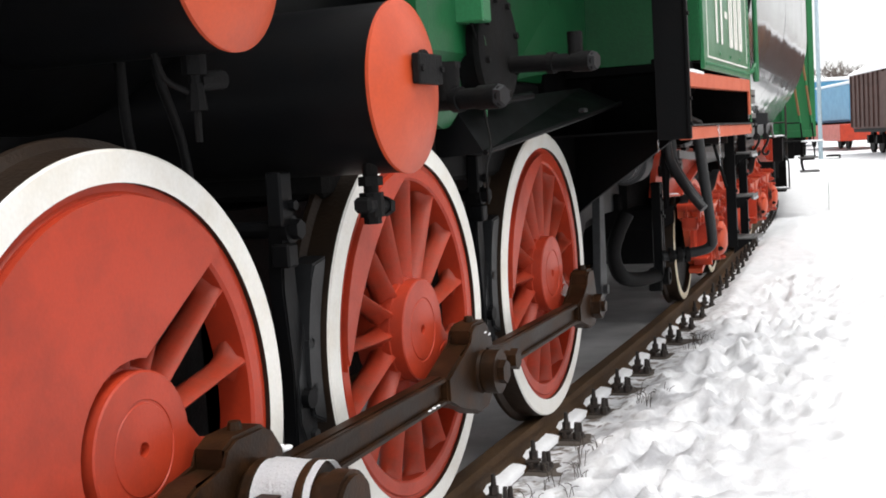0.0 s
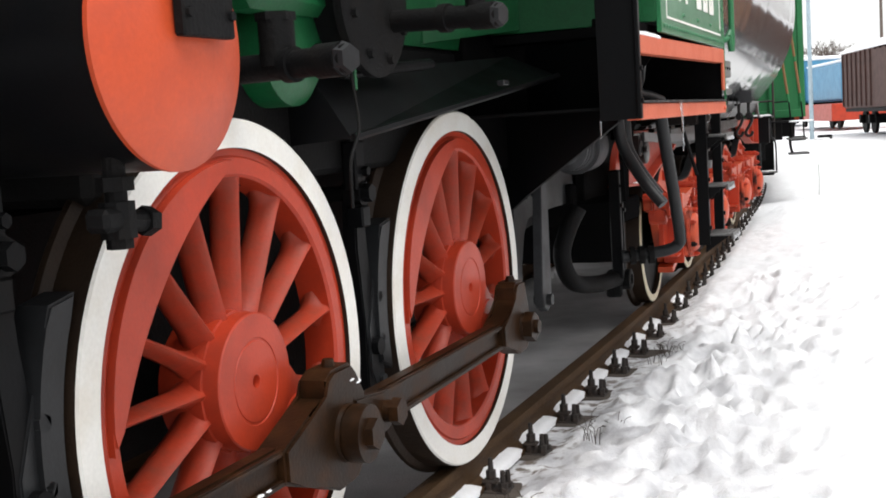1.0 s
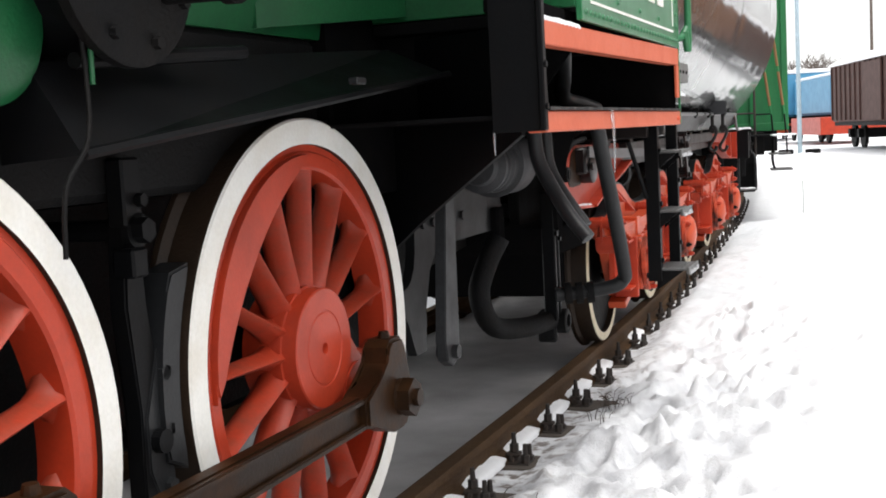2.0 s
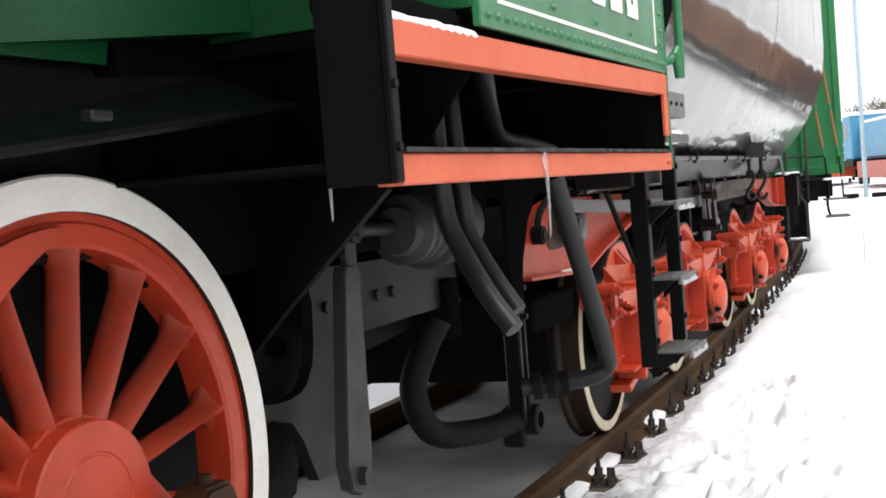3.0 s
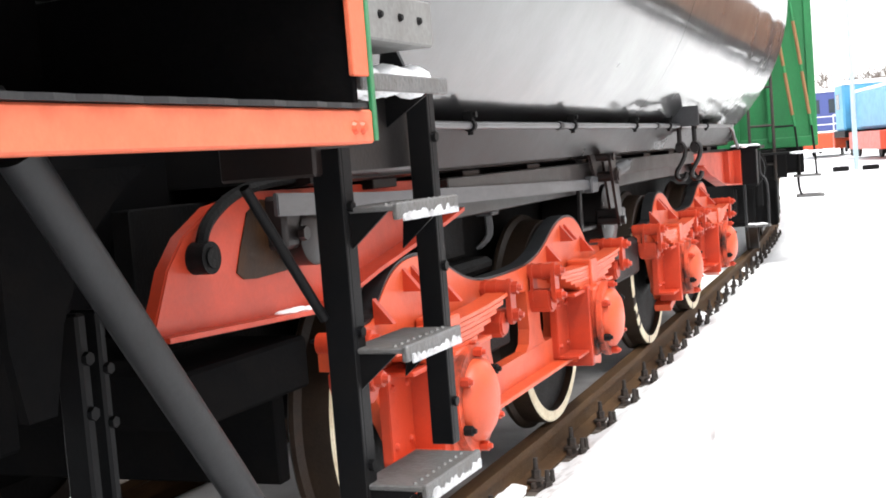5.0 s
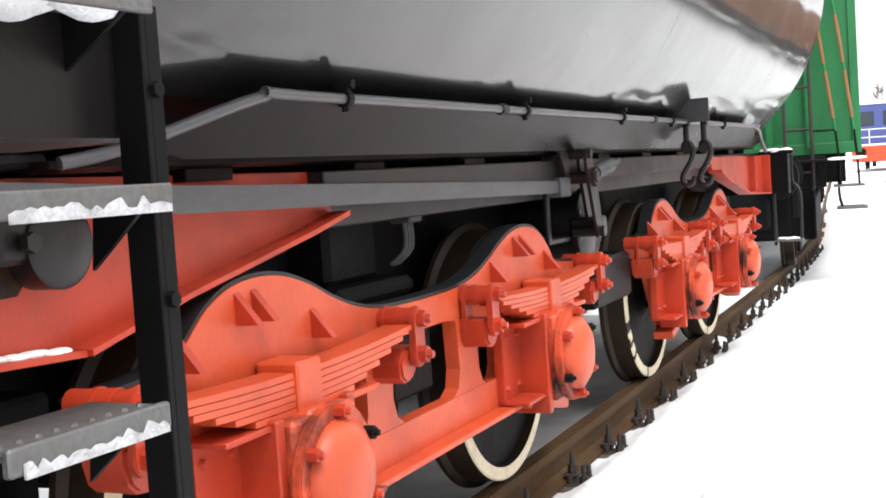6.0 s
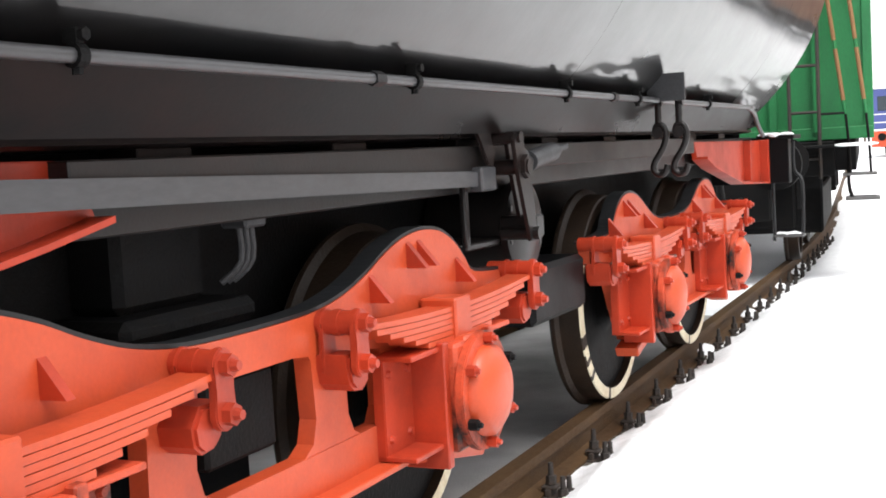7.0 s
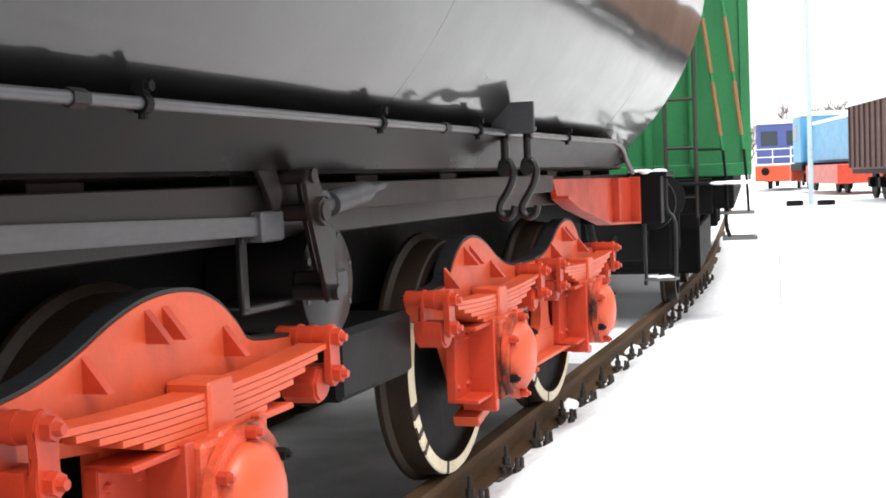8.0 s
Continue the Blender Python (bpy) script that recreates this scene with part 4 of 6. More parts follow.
cyl(bm, (-0.03, 2.89, 0.45), (0.06, 2.89, 0.45), 0.028, seg=12)
box(bm, -0.005, 0.03, 2.925, 2.985, 1.08, 1.165, 0.008)
lp("brake_lever", bm, DUSTY, "long grey vertical brake lever", smooth=30)
bm = B()
plate(bm, [(2.80, 1.08), (4.1, 1.06), (4.14, 0.84), (3.7, 0.842), (3.3, 0.838), (3.2, 0.822), (3.12, 0.75), (3.06, 0.60), (3.04, 0.42), (2.93, 0.42), (2.86, 0.56), (2.80, 0.63), (2.80, 0.699), (2.87, 0.71), (2.907, 0.732), (2.945, 0.78), (2.964, 0.843), (2.975, 0.973), (2.955, 1.04), (2.80, 0.985)], -0.18, -0.14)
plate(bm, [(2.80, 1.08), (2.80, 0.985), (2.637, 0.90), (2.61, 0.867), (2.605, 0.80), (2.62, 0.745), (2.652, 0.714), (2.72, 0.702), (2.80, 0.699), (2.80, 0.63), (2.69, 0.66), (2.55, 0.64), (2.50, 0.60), (2.50, 1.08)], -0.18, -0.14)
for k in range(5):
    bolt(bm, (-0.14, 3.05 + 0.12 * k, 0.95), 0.02, 0.015)
lp("drag_box", bm, GREY, "black riveted drag box plate", smooth=30)
bm = B()
box(bm, -1.5, -0.1, 3.95, 4.05, 0.71, 0.95, 0.01)
box(bm, -1.55, 0.07, 4.42, 4.98, 0.665, 0.81, 0.01)
lp("buffer_block", bm, INNER)
bm = B()
pts = [(3.66, 1.30), (4.08, 1.30), (3.98, 1.24), (3.88, 1.16), (3.80, 1.02), (3.76, 0.86), (3.69, 0.86), (3.66, 1.0)]
plate(bm, pts, 0.25, 0.27)
lp("rear_bracket", bm, INNER, "black curved bracket plate below the cab floor")
# black sheet added to hide the bright snow beyond the cab's rear
bm = B()
box(bm, -0.36, -0.30, 3.0, 5.4, 0.92, 1.36, 0.006)
lp("frame_stretcher", bm, BLACK)
bm = B()
tube(bm, [(0.762, 2.672, 1.376), (0.766, 2.672, 1.34), (0.768, 2.672, 1.29), (0.768, 2.671, 1.2), (0.766, 2.67, 1.15)], lambda t: 0.0062 * (1 - t * 0.72) + 0.0018 * math.sin(t * 9) ** 2 * (1 - t), 8, 5)
tagged(part("icicle", bm, ICE, smooth=80), "clear icicle hanging from the cab floor beam", "icicle")
bm = B()
tube(bm, [(0.60, 1.83, 1.31), (0.60, 1.83, 1.275), (0.6, 1.83, 1.245)], lambda t: 0.004 * (1 - t * 0.6), 8, 3)
tagged(part("icicle", bm, ICE, smooth=80), "small icicle under the black front sheet", "icicle")


def tread(x0, x1, y0, y1, z, root, snow, t=0.012):
    """A step tread bent up at the back, with or without snow."""
    bm = B()
    box(bm, x0, x1, y0, y1, z - t, z, 0.003)
    box(bm, x1 - 0.008, x1 + 0.006, y0, y1, z - 0.03, z + 0.004, 0.003)
    for k in range(int((y1 - y0) / 0.03)):
        cyl(bm, (x1 - 0.03, y0 + 0.02 + k * 0.03, z - 0.001), (x1 - 0.03, y0 + 0.02 + k * 0.03, z + 0.004), 0.006, 0.003, seg=6)
    ob = under(part("step_tread", bm, STEEL, root, "worn steel step tread"), root)
    bm = B()
    plate(bm, [(x0, z - 0.11), (x0 + 0.01, z - 0.012), (x1 - 0.02, z - 0.012)], y0 + 0.004, y0 + 0.012, axis="y")
    sub("tread_bracket", bm, BLACK, ob)
    bm = B()
    plate(bm, [(x0, z - 0.11), (x0 + 0.01, z - 0.012), (x1 - 0.02, z - 0.012)], y1 - 0.012, y1 - 0.004, axis="y")
    sub("tread_bracket", bm, BLACK, ob)
    if snow:
        bm = B()
        for k in range(22):
            bmesh.ops.create_icosphere(bm, subdivisions=2, radius=1, matrix=Matrix.Translation((random.uniform(x0 + 0.03, x1 - 0.035), random.uniform(y0 + 0.03, y1 - 0.03), z)) @ Matrix.Diagonal((0.045, 0.06, snow * random.uniform(0.6, 1), 1)))
        tagged(part("snow_patch", bm, SNOW, smooth=80), "snow lying on a steel step", "snow", kind="stuff")
    return ob


def column(root, x0, x1, y0, y1, z0, z1):
    bm = B()
    box(bm, x0, x1, y0, y0 + 0.012, z0, z1, 0.002)
    box(bm, x1 - 0.012, x1, y0 + 0.011, y1, z0, z1, 0.002)
    box(bm, x0, x0 + 0.012, y0 + 0.011, y1, z0, z1, 0.002)
    for z in (z0 + 0.1, (z0 + z1) / 2, z1 - 0.12):
        bolt(bm, (x1, (y0 + y1) / 2, z), 0.012, 0.01)
    return under(part("step_column", bm, BLACK, root, "black channel step post"), root)


column(loco, 0.565, 0.630, 4.228, 4.278, 0.55, 1.304)
bm = B()
tube(bm, [(0.53, 4.03, 1.24), (0.57, 4.22, 0.96)], 0.011, 8, 2)
lp("stay_rod", bm, BLACK, smooth=60)

# ---- tender ----
tender = empty("tender", "locomotive tender with glossy black rounded tank and red bogies", "tender", at=(TC, 8.5, 0))


def tp(name, bm, material, label="", parent=None, smooth=None):
    ob = part(name, bm, material, parent or tender, label, smooth)
    return under(ob, tender) if parent is None else ob


column(tender, 0.600, 0.655, 4.622, 4.662, 0.60, 1.44)
tread(0.60, 0.755, 4.24, 4.53, 0.612, tender, 0)
tread(0.60, 0.735, 4.24, 4.52, 0.895, tender, 0)
tread(0.60, 0.735, 4.25, 4.56, 1.182, tender, 0)
tread(0.56, 0.735, 4.14, 4.55, 1.438, tender, 0.036)
rnd = random.Random(21)
bm = B()
for x1, y0, y1, z in ((0.755, 4.24, 4.53, 0.612), (0.735, 4.24, 4.52, 0.895), (0.735, 4.25, 4.56, 1.182)):
    n = 26
    ragged = [(y0 + 0.02 + (y1 - y0 - 0.03) * k / n, z - 0.030 + rnd.choice((0.002, 0.005, 0.008, 0.014)) + rnd.uniform(0, 0.006)) for k in range(n + 1)]
    plate(bm, ragged + [(y1 - 0.01, z - 0.034), (y0 + 0.02, z - 0.034)], x1 + 0.006, x1 + 0.010)
tagged(part("frost_rim", bm, FROST, smooth=80), "ragged frozen snow on the edges of the steps", "snow", kind="stuff")
bm = B()
box(bm, 0.36, 0.59, 4.20, 4.66, 1.25, 1.44, 0.006)
tp("front_locker", bm, IRON, "dark grey steel box at the front of the tender")
bm = B()
plate(bm, [(0.52, 1.46), (0.60, 1.46), (0.57, 1.53), (0.53, 1.53)], 4.655, 4.67, axis="y")
tp("bracket", bm, BLACK)

# tank: a tub with a round bottom
TY0, TY1, TR, TZ = 4.92, 12.6, 1.49, 2.50


def tank_section(grow=0.0, low=1.24):
    pts = []
    a0 = math.acos((TZ - low) / (TR + grow))
    n = 40
    for k in range(n + 1):
        a = a0 + (math.pi / 2 - a0) * k / n
        pts.append((TC + (TR + grow) * math.sin(a), TZ - (TR + grow) * math.cos(a)))
    pts += [(TC + TR + grow, 3.1), (TC + 1.0, 3.3)]
    return pts


bm = B()
right = tank_section()
full = right + [(2 * TC - x, z) for x, z in right[::-1]]
ys = [TY0 + (TY1 - TY0) * k / 60 for k in range(61)]
rings = []
for y in ys:
    ring = []
    for i, (x, z) in enumerate(full):
        dent = 0.0022 * noise.noise((x * 1.5, y * 2.2, z * 1.5)) + 0.0012 * noise.noise((x * 4, y * 5, z * 4))
        nx, nz = x - TC, min(z - TZ, 0)
        L = math.hypot(nx, nz) or 1
        ring.append(bm.verts.new((x + nx / L * dent, y, z + nz / L * dent)))
    rings.append(ring)
n = len(full)
for A, C in zip(rings, rings[1:]):
    for k in range(n):
        bm.faces.new((A[k], A[(k + 1) % n], C[(k + 1) % n], C[k]))
bm.faces.new(rings[0]), bm.faces.new(rings[-1])
# the lowest faces get the darker dull paint in place of their dim reflection
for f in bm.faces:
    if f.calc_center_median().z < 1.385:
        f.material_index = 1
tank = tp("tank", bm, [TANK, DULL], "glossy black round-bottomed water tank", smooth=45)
# welded seams round the tank
for y in (8.45, 11.5):
    bm = B()
    for (x0, z0), (x1, z1) in zip(right[2:-1], right[3:]):
        cyl(bm, (x0, y, z0), (x1, y, z1), 0.0008, seg=6, caps=False)
    sub("weld_seam", bm, TANK, tank)
    tank.children[-1].matrix_parent_inverse = Matrix.Identity(4)
bm = B()
plate(bm, [(TC + 0.6, 1.215), (0.10, 1.225), (0.125, 1.232), (0.125, 1.247), (TC + 0.6, 1.247)], 4.95, TY1 - 0.02, axis="y")
for k in range(9):
    box(bm, -0.02, 0.10, 5.4 + k * 0.78, 5.58 + k * 0.78, 1.195, 1.226, 0.003)
tp("tank_seat", bm, DULL, "black flange below the tank")
bm = B()
tube(bm, [(0.15, 4.95, 1.24), (0.20, 5.1, 1.27), (0.265, 5.48, 1.372), (0.272, 5.7, 1.377), (0.272, 8.0, 1.377), (0.272, 11.6, 1.377), (0.272, 11.7, 1.374), (0.262, 11.95, 1.345), (0.25, 12.12, 1.28), (0.25, 12.3, 1.20)], 0.014, 10, 5)
tpipe = tp("tank_pipe", bm, BAR, "thin grey pipe clipped along the tank", smooth=60)
bm = B()
line = [(4.98, 0.15, 1.252), (5.1, 0.20, 1.275), (5.3, 0.235, 1.325), (5.48, 0.262, 1.370), (8.0, 0.268, 1.374), (11.9, 0.268, 1.370), (12.10, 0.258, 1.335), (12.22, 0.25, 1.27)]
rings = [[bm.verts.new((x, y, z)), bm.verts.new((0.175 - 0.02 * (z < 1.3), y, 1.242)), bm.verts.new((0.165 - 0.02 * (z < 1.3), y, 1.248)), bm.verts.new((x - 0.012, y, z + 0.004))] for y, x, z in line]
for P, Q in zip(rings, rings[1:]):
    for k in range(4):
        bm.faces.new((P[k], P[(k + 1) % 4], Q[(k + 1) % 4], Q[k]))
bm.faces.new(rings[0]), bm.faces.new(rings[-1])
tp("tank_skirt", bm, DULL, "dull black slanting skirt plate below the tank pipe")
for y in (5.835, 7.112, 8.33, 9.25, 10.6):
    bm = B()
    cyl(bm, (0.272, y - 0.012, 1.377), (0.272, y + 0.012, 1.377), 0.022, seg=12)
    box(bm, 0.25, 0.285, y - 0.01, y + 0.01, 1.395, 1.425, 0.003)
    bolt(bm, (0.285, y, 1.412), 0.012, 0.012)
    cyl(bm, (0.272, y, 1.345), (0.272, y, 1.36), 0.01, seg=6)
    sub("pipe_clip", bm, SOOT, tpipe)
for y in (6.9, 8.9):
    bm = B()
    cyl(bm, (0.272, y - 0.025, 1.377), (0.272, y + 0.025, 1.377), 0.02, seg=6)
    sub("pipe_coupling", bm, GREY, tpipe)

# hook bracket with two hanging hooks
bm = B()
box(bm, 0.225, 0.40, 9.57, 9.585, 1.37, 1.495, 0.003)
box(bm, 0.20, 0.37, 9.585, 9.72, 1.385, 1.40, 0.003)
box(bm, 0.225, 0.238, 9.585, 9.74, 1.375, 1.49, 0.003)
box(bm, 0.12, 0.225, 9.66, 9.74, 1.36, 1.40, 0.003)
hb = tp("hook_bracket", bm, DUSTY, "dusty grey steel bracket with two hanging hooks")
for x in (0.268, 0.362):
    bm = B()
    box(bm, x - 0.015, x + 0.015, 9.588, 9.606, 1.23, 1.39, 0.004)
    bolt(bm, (x, 9.60, 1.365), 0.018, 0.02)
    tube(bm, [(x - 0.02, 9.60, 1.225), (x - 0.012, 9.60, 1.26), (x + 0.016, 9.60, 1.262), (x + 0.032, 9.60, 1.225), (x + 0.024, 9.60, 1.18), (x, 9.60, 1.135), (x - 0.026, 9.60, 1.095), (x - 0.03, 9.60, 1.06), (x - 0.006, 9.60, 1.04), (x + 0.022, 9.60, 1.05), (x + 0.034, 9.60, 1.085)], 0.015, 10, 5)
    cyl(bm, (x, 9.575, 1.23), (x, 9.625, 1.23), 0.026, seg=12)
    sub("hook", bm, IRON, hb, "bent iron hook", 60)

# underframe
# dark strip added to fill the bright gap above the sole bar
bm = B()
box(bm, -0.12, 0.0, 5.0, 12.8, 1.17, 1.26, 0.004)
tp("tank_bearer", bm, INNER)
bm = B()
box(bm, 0.07, 0.13, 5.95, 10.86, 1.12, 1.205, 0.004)
box(bm, 0.05, 0.07, 5.95, 12.86, 1.05, 1.195, 0.004)
tp("sole_bar", bm, IRON, "dusty dark grey steel sole bar")
for x in (-0.25, -1.3):
    bm = B()
    box(bm, x - 0.03, x + 0.03, 4.6, 12.86, 0.74, 1.2, 0.004)
    tp("frame_beam", bm, SOOT)
bm = B()
pts = [(4.32, 0.905), (5.05, 0.872), (5.20, 0.90), (5.36, 0.946), (5.88, 1.047), (6.08, 1.09), (6.02, 1.205), (4.80, 1.222), (4.60, 1.195), (4.47, 1.13), (4.40, 1.06)]
plate(bm, pts, 0.06, 0.10, bev=0.004)
plate(bm, [(5.05, 0.868), (5.36, 0.942), (5.88, 1.043), (6.06, 1.083), (6.06, 1.096), (5.88, 1.056), (5.36, 0.955), (5.05, 0.881)], 0.06, 0.165)
plate(bm, [(4.32, 0.898), (5.05, 0.866), (5.05, 0.879), (4.32, 0.911)], 0.06, 0.15)
# two dark sheets added to black out the snow behind the underframe
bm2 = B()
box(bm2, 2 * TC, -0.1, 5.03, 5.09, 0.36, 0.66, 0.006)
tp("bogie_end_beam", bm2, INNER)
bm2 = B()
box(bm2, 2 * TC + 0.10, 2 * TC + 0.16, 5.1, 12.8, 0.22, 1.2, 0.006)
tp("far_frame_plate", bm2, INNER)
front = tp("front_frame_plate", bm, RED, "red front frame plate of the tender", smooth=30)
# thin dark plate that paints the shade of a recess onto the red face
bm = B()
plate(bm, [(4.68, 1.02), (4.71, 1.0), (4.77, 0.995), (4.93, 1.0), (4.97, 1.045), (4.99, 1.10), (4.98, 1.16), (4.94, 1.19), (4.82, 1.20), (4.75, 1.17), (4.71, 1.09)], 0.0985, 0.1035)
sub("opening", bm, OILY, front, "dark rounded opening with oily edges")
bm = B()
box(bm, 0.0, 0.16, 4.84, 4.93, 1.06, 1.205, 0.012)
lathe(bm, [(0.05, 0.085), (0.165, 0.085), (0.172, 0.075), (0.172, 0.02)], 28, at=(0, 4.99, 1.09))
box(bm, 0.09, 0.17, 4.93, 5.05, 1.09, 1.205, 0.01)
bolt(bm, (0.17, 4.90, 1.10), 0.02, 0.02)
tp("front_bearing", bm, IRON, "dusty grey bearing block in the frame", smooth=40)
bm = B()
cyl(bm, (0.10, 4.51, 1.075), (0.15, 4.51, 1.075), 0.04, seg=20)
cyl(bm, (0.15, 4.51, 1.075), (0.156, 4.51, 1.075), 0.025, seg=12)
tube(bm, [(0.12, 4.51, 1.10), (0.12, 4.55, 1.16), (0.12, 4.66, 1.215), (0.12, 4.8, 1.24), (0.12, 5.0, 1.25)], 0.016, 8, 5)
tp("pipe_socket", bm, SOOT, smooth=40)
bm = B()
pts = [(10.85, 1.182), (12.86, 1.17), (12.86, 0.872), (11.95, 0.905), (11.15, 1.03), (10.92, 1.09)]
plate(bm, pts, 0.10, 0.13, bev=0.003)
plate(bm, [(10.92, 1.083), (11.15, 1.023), (11.95, 0.897), (12.86, 0.864), (12.86, 0.876), (11.95, 0.91), (11.15, 1.036), (10.92, 1.096)], 0.10, 0.19)
box(bm, 0.12, 0.19, 12.83, 12.87, 0.87, 1.172, 0.003)
box(bm, 0.12, 0.175, 12.25, 12.28, 0.91, 1.172, 0.003)
tp("rear_frame_plate", bm, RED, "red rear frame plate of the tender", smooth=30)
bm = B()
box(bm, -1.9, 0.32, 12.88, 13.0, 0.86, 1.19, 0.006)
tp("rear_buffer_beam", bm, BLACK, "black rear buffer beam")
bm = B()
box(bm, 0.10, 0.36, 12.87, 13.2, 1.17, 1.20, 0.004)
tp("rear_platform", bm, BLACK)
bm = B()
for k in range(12):
    bmesh.ops.create_icosphere(bm, subdivisions=2, radius=1, matrix=Matrix.Translation((random.uniform(0.13, 0.31), random.uniform(12.9, 13.16), 1.2)) @ Matrix.Diagonal((0.05, 0.06, 0.02, 1)))
rear_snow = [tagged(part("snow_patch", bm, SNOW, smooth=80), "snow on the rear end of the tender", "snow", kind="stuff")]
bm = B()
tube(bm, [(0.20, 12.92, 1.15), (0.20, 12.92, 0.5), (0.21, 12.92, 0.485), (0.40, 12.92, 0.485)], 0.012, 8, 3)
tube(bm, [(0.32, 13.1, 1.15), (0.32, 13.1, 0.95), (0.38, 13.08, 0.85), (0.39, 12.98, 0.5)], 0.012, 8, 3)
stirrup = tp("stirrup_step", bm, GREY, "thin iron stirrup step with snow", smooth=50)
bm = B()
box(bm, 0.19, 0.40, 12.9, 13.05, 0.475, 0.49, 0.003)
sub("tread", bm, STEEL, stirrup)
bm = B()
for k in range(8):
    bmesh.ops.create_icosphere(bm, subdivisions=2, radius=1, matrix=Matrix.Translation((random.uniform(0.21, 0.38), random.uniform(12.92, 13.03), 0.49)) @ Matrix.Diagonal((0.03, 0.03, 0.018, 1)))
rear_snow.append(tagged(part("snow_patch", bm, SNOW, smooth=80), "snow on a stirrup step", "snow", kind="stuff"))

# brake pull bar, levers and brake cylinder
bm = B()
plate(bm, [(4.72, 1.155), (5.33, 1.127), (7.80, 1.072), (7.80, 1.122), (5.33, 1.187), (4.72, 1.215)], 0.135, 0.15, bev=0.003)
box(bm, 0.12, 0.165, 7.78, 7.90, 1.055, 1.135, 0.006)
tp("brake_pull_bar", bm, BAR, "long flat grey brake pull bar", smooth=30)
bm = B()
for x in (0.17, 0.225):
    dy = (0.225 - x) * 1.4
    plate(bm, [(7.885 + dy, 1.215), (7.90 + dy, 1.24), (7.935 + dy, 1.245), (7.97 + dy, 1.22), (8.01 + dy, 1.14), (8.045 + dy, 1.0), (8.06 + dy, 0.90), (8.035 + dy, 0.87), (8.0 + dy, 0.875), (7.955 + dy, 1.0), (7.91 + dy, 1.12)], x, x + 0.014, bev=0.003)
cyl(bm, (0.12, 7.962, 1.128), (0.262, 7.962, 1.128), 0.026, seg=14)
cyl(bm, (0.239, 7.962, 1.128), (0.256, 7.962, 1.128), 0.04, seg=6)
cyl(bm, (0.12, 7.925, 1.225), (0.25, 7.925, 1.225), 0.02, seg=12)
cyl(bm, (0.12, 8.03, 0.90), (0.26, 8.03, 0.90), 0.022, seg=12)
box(bm, 0.10, 0.24, 8.05, 8.13, 0.88, 0.96, 0.008)
plate(bm, [(7.74, 1.265), (7.86, 1.265), (7.90, 1.18), (7.88, 1.13), (7.84, 1.14), (7.79, 1.22)], 0.15, 0.165, bev=0.003)
lever = tp("brake_lever", bm, IRON, "dark double brake lever below the tank", smooth=30)
bm = B()
cyl(bm, (0.19, 8.05, 1.135), (0.19, 8.19, 1.149), 0.022, seg=12)
cyl(bm, (0.19, 8.13, 1.143), (0.19, 8.37, 1.172), 0.036, seg=18)
cyl(bm, (0.19, 8.37, 1.172), (0.19, 8.41, 1.177), 0.026, seg=14)
cyl(bm, (0.19, 8.40, 1.176), (0.19, 8.53, 1.191), 0.013, seg=10)
lathe(bm, [(0.175, 0.026), (0.175, 0.042), (0.205, 0.042), (0.205, 0.026), (0.175, 0.026)], 24, at=(0, 8.075, 1.142))
sub("slack_adjuster", bm, DUSTY, lever, "pale grey slack adjuster with a ring eye", 40)
bm = B()
lathe(bm, [(-0.2, 0.155), (0.10, 0.155), (0.10, 0.172), (0.125, 0.172), (0.13, 0.165), (0.145, 0.06), (0.15, 0.03)], 40, at=(0, 8.23, 0.912))
box(bm, 0.08, 0.10, 7.775, 7.81, 0.87, 1.12, 0.005)
box(bm, -0.1, 0.10, 7.775, 8.08, 0.86, 0.885, 0.006)
for q in range(8):
    w = q * math.pi / 4 + 0.3
    bolt(bm, (0.122, 8.23 + 0.15 * math.cos(w), 0.912 + 0.15 * math.sin(w)), 0.012, 0.012)
tp("brake_cylinder", bm, IRON, "grey brake cylinder between the bogies", smooth=40)
bm = B()
box(bm, -0.6, -0.08, 6.30, 6.62, 0.86, 1.08, 0.02)
box(bm, -0.55, 0.0, 6.22, 6.72, 0.80, 0.86, 0.02)
lathe(bm, [(0.70, 0.22), (0.74, 0.22), (0.76, 0.18), (0.80, 0.18)], 32, axis="z", at=(-0.28, 6.48, 0))
pv = tp("bogie_pivot", bm, SOOT, "dark bogie bearing block", smooth=30)
bm = B()
box(bm, -0.03, 0.045, 6.62, 6.71, 1.03, 1.10, 0.006)
for y in (6.64, 6.665, 6.69):
    tube(bm, [(0.01, y, 1.04), (0.01, y, 0.95), (-0.03, y - 0.03, 0.90)], 0.008, 8, 3)
sub("oil_box", bm, DUSTY, pv, "small grey lubricator box")
bm = B()
box(bm, -0.5, 0.12, 8.30, 8.90, 0.53, 0.75, 0.02)
tp("safety_block", bm, BLACK, "black block between the bogies")


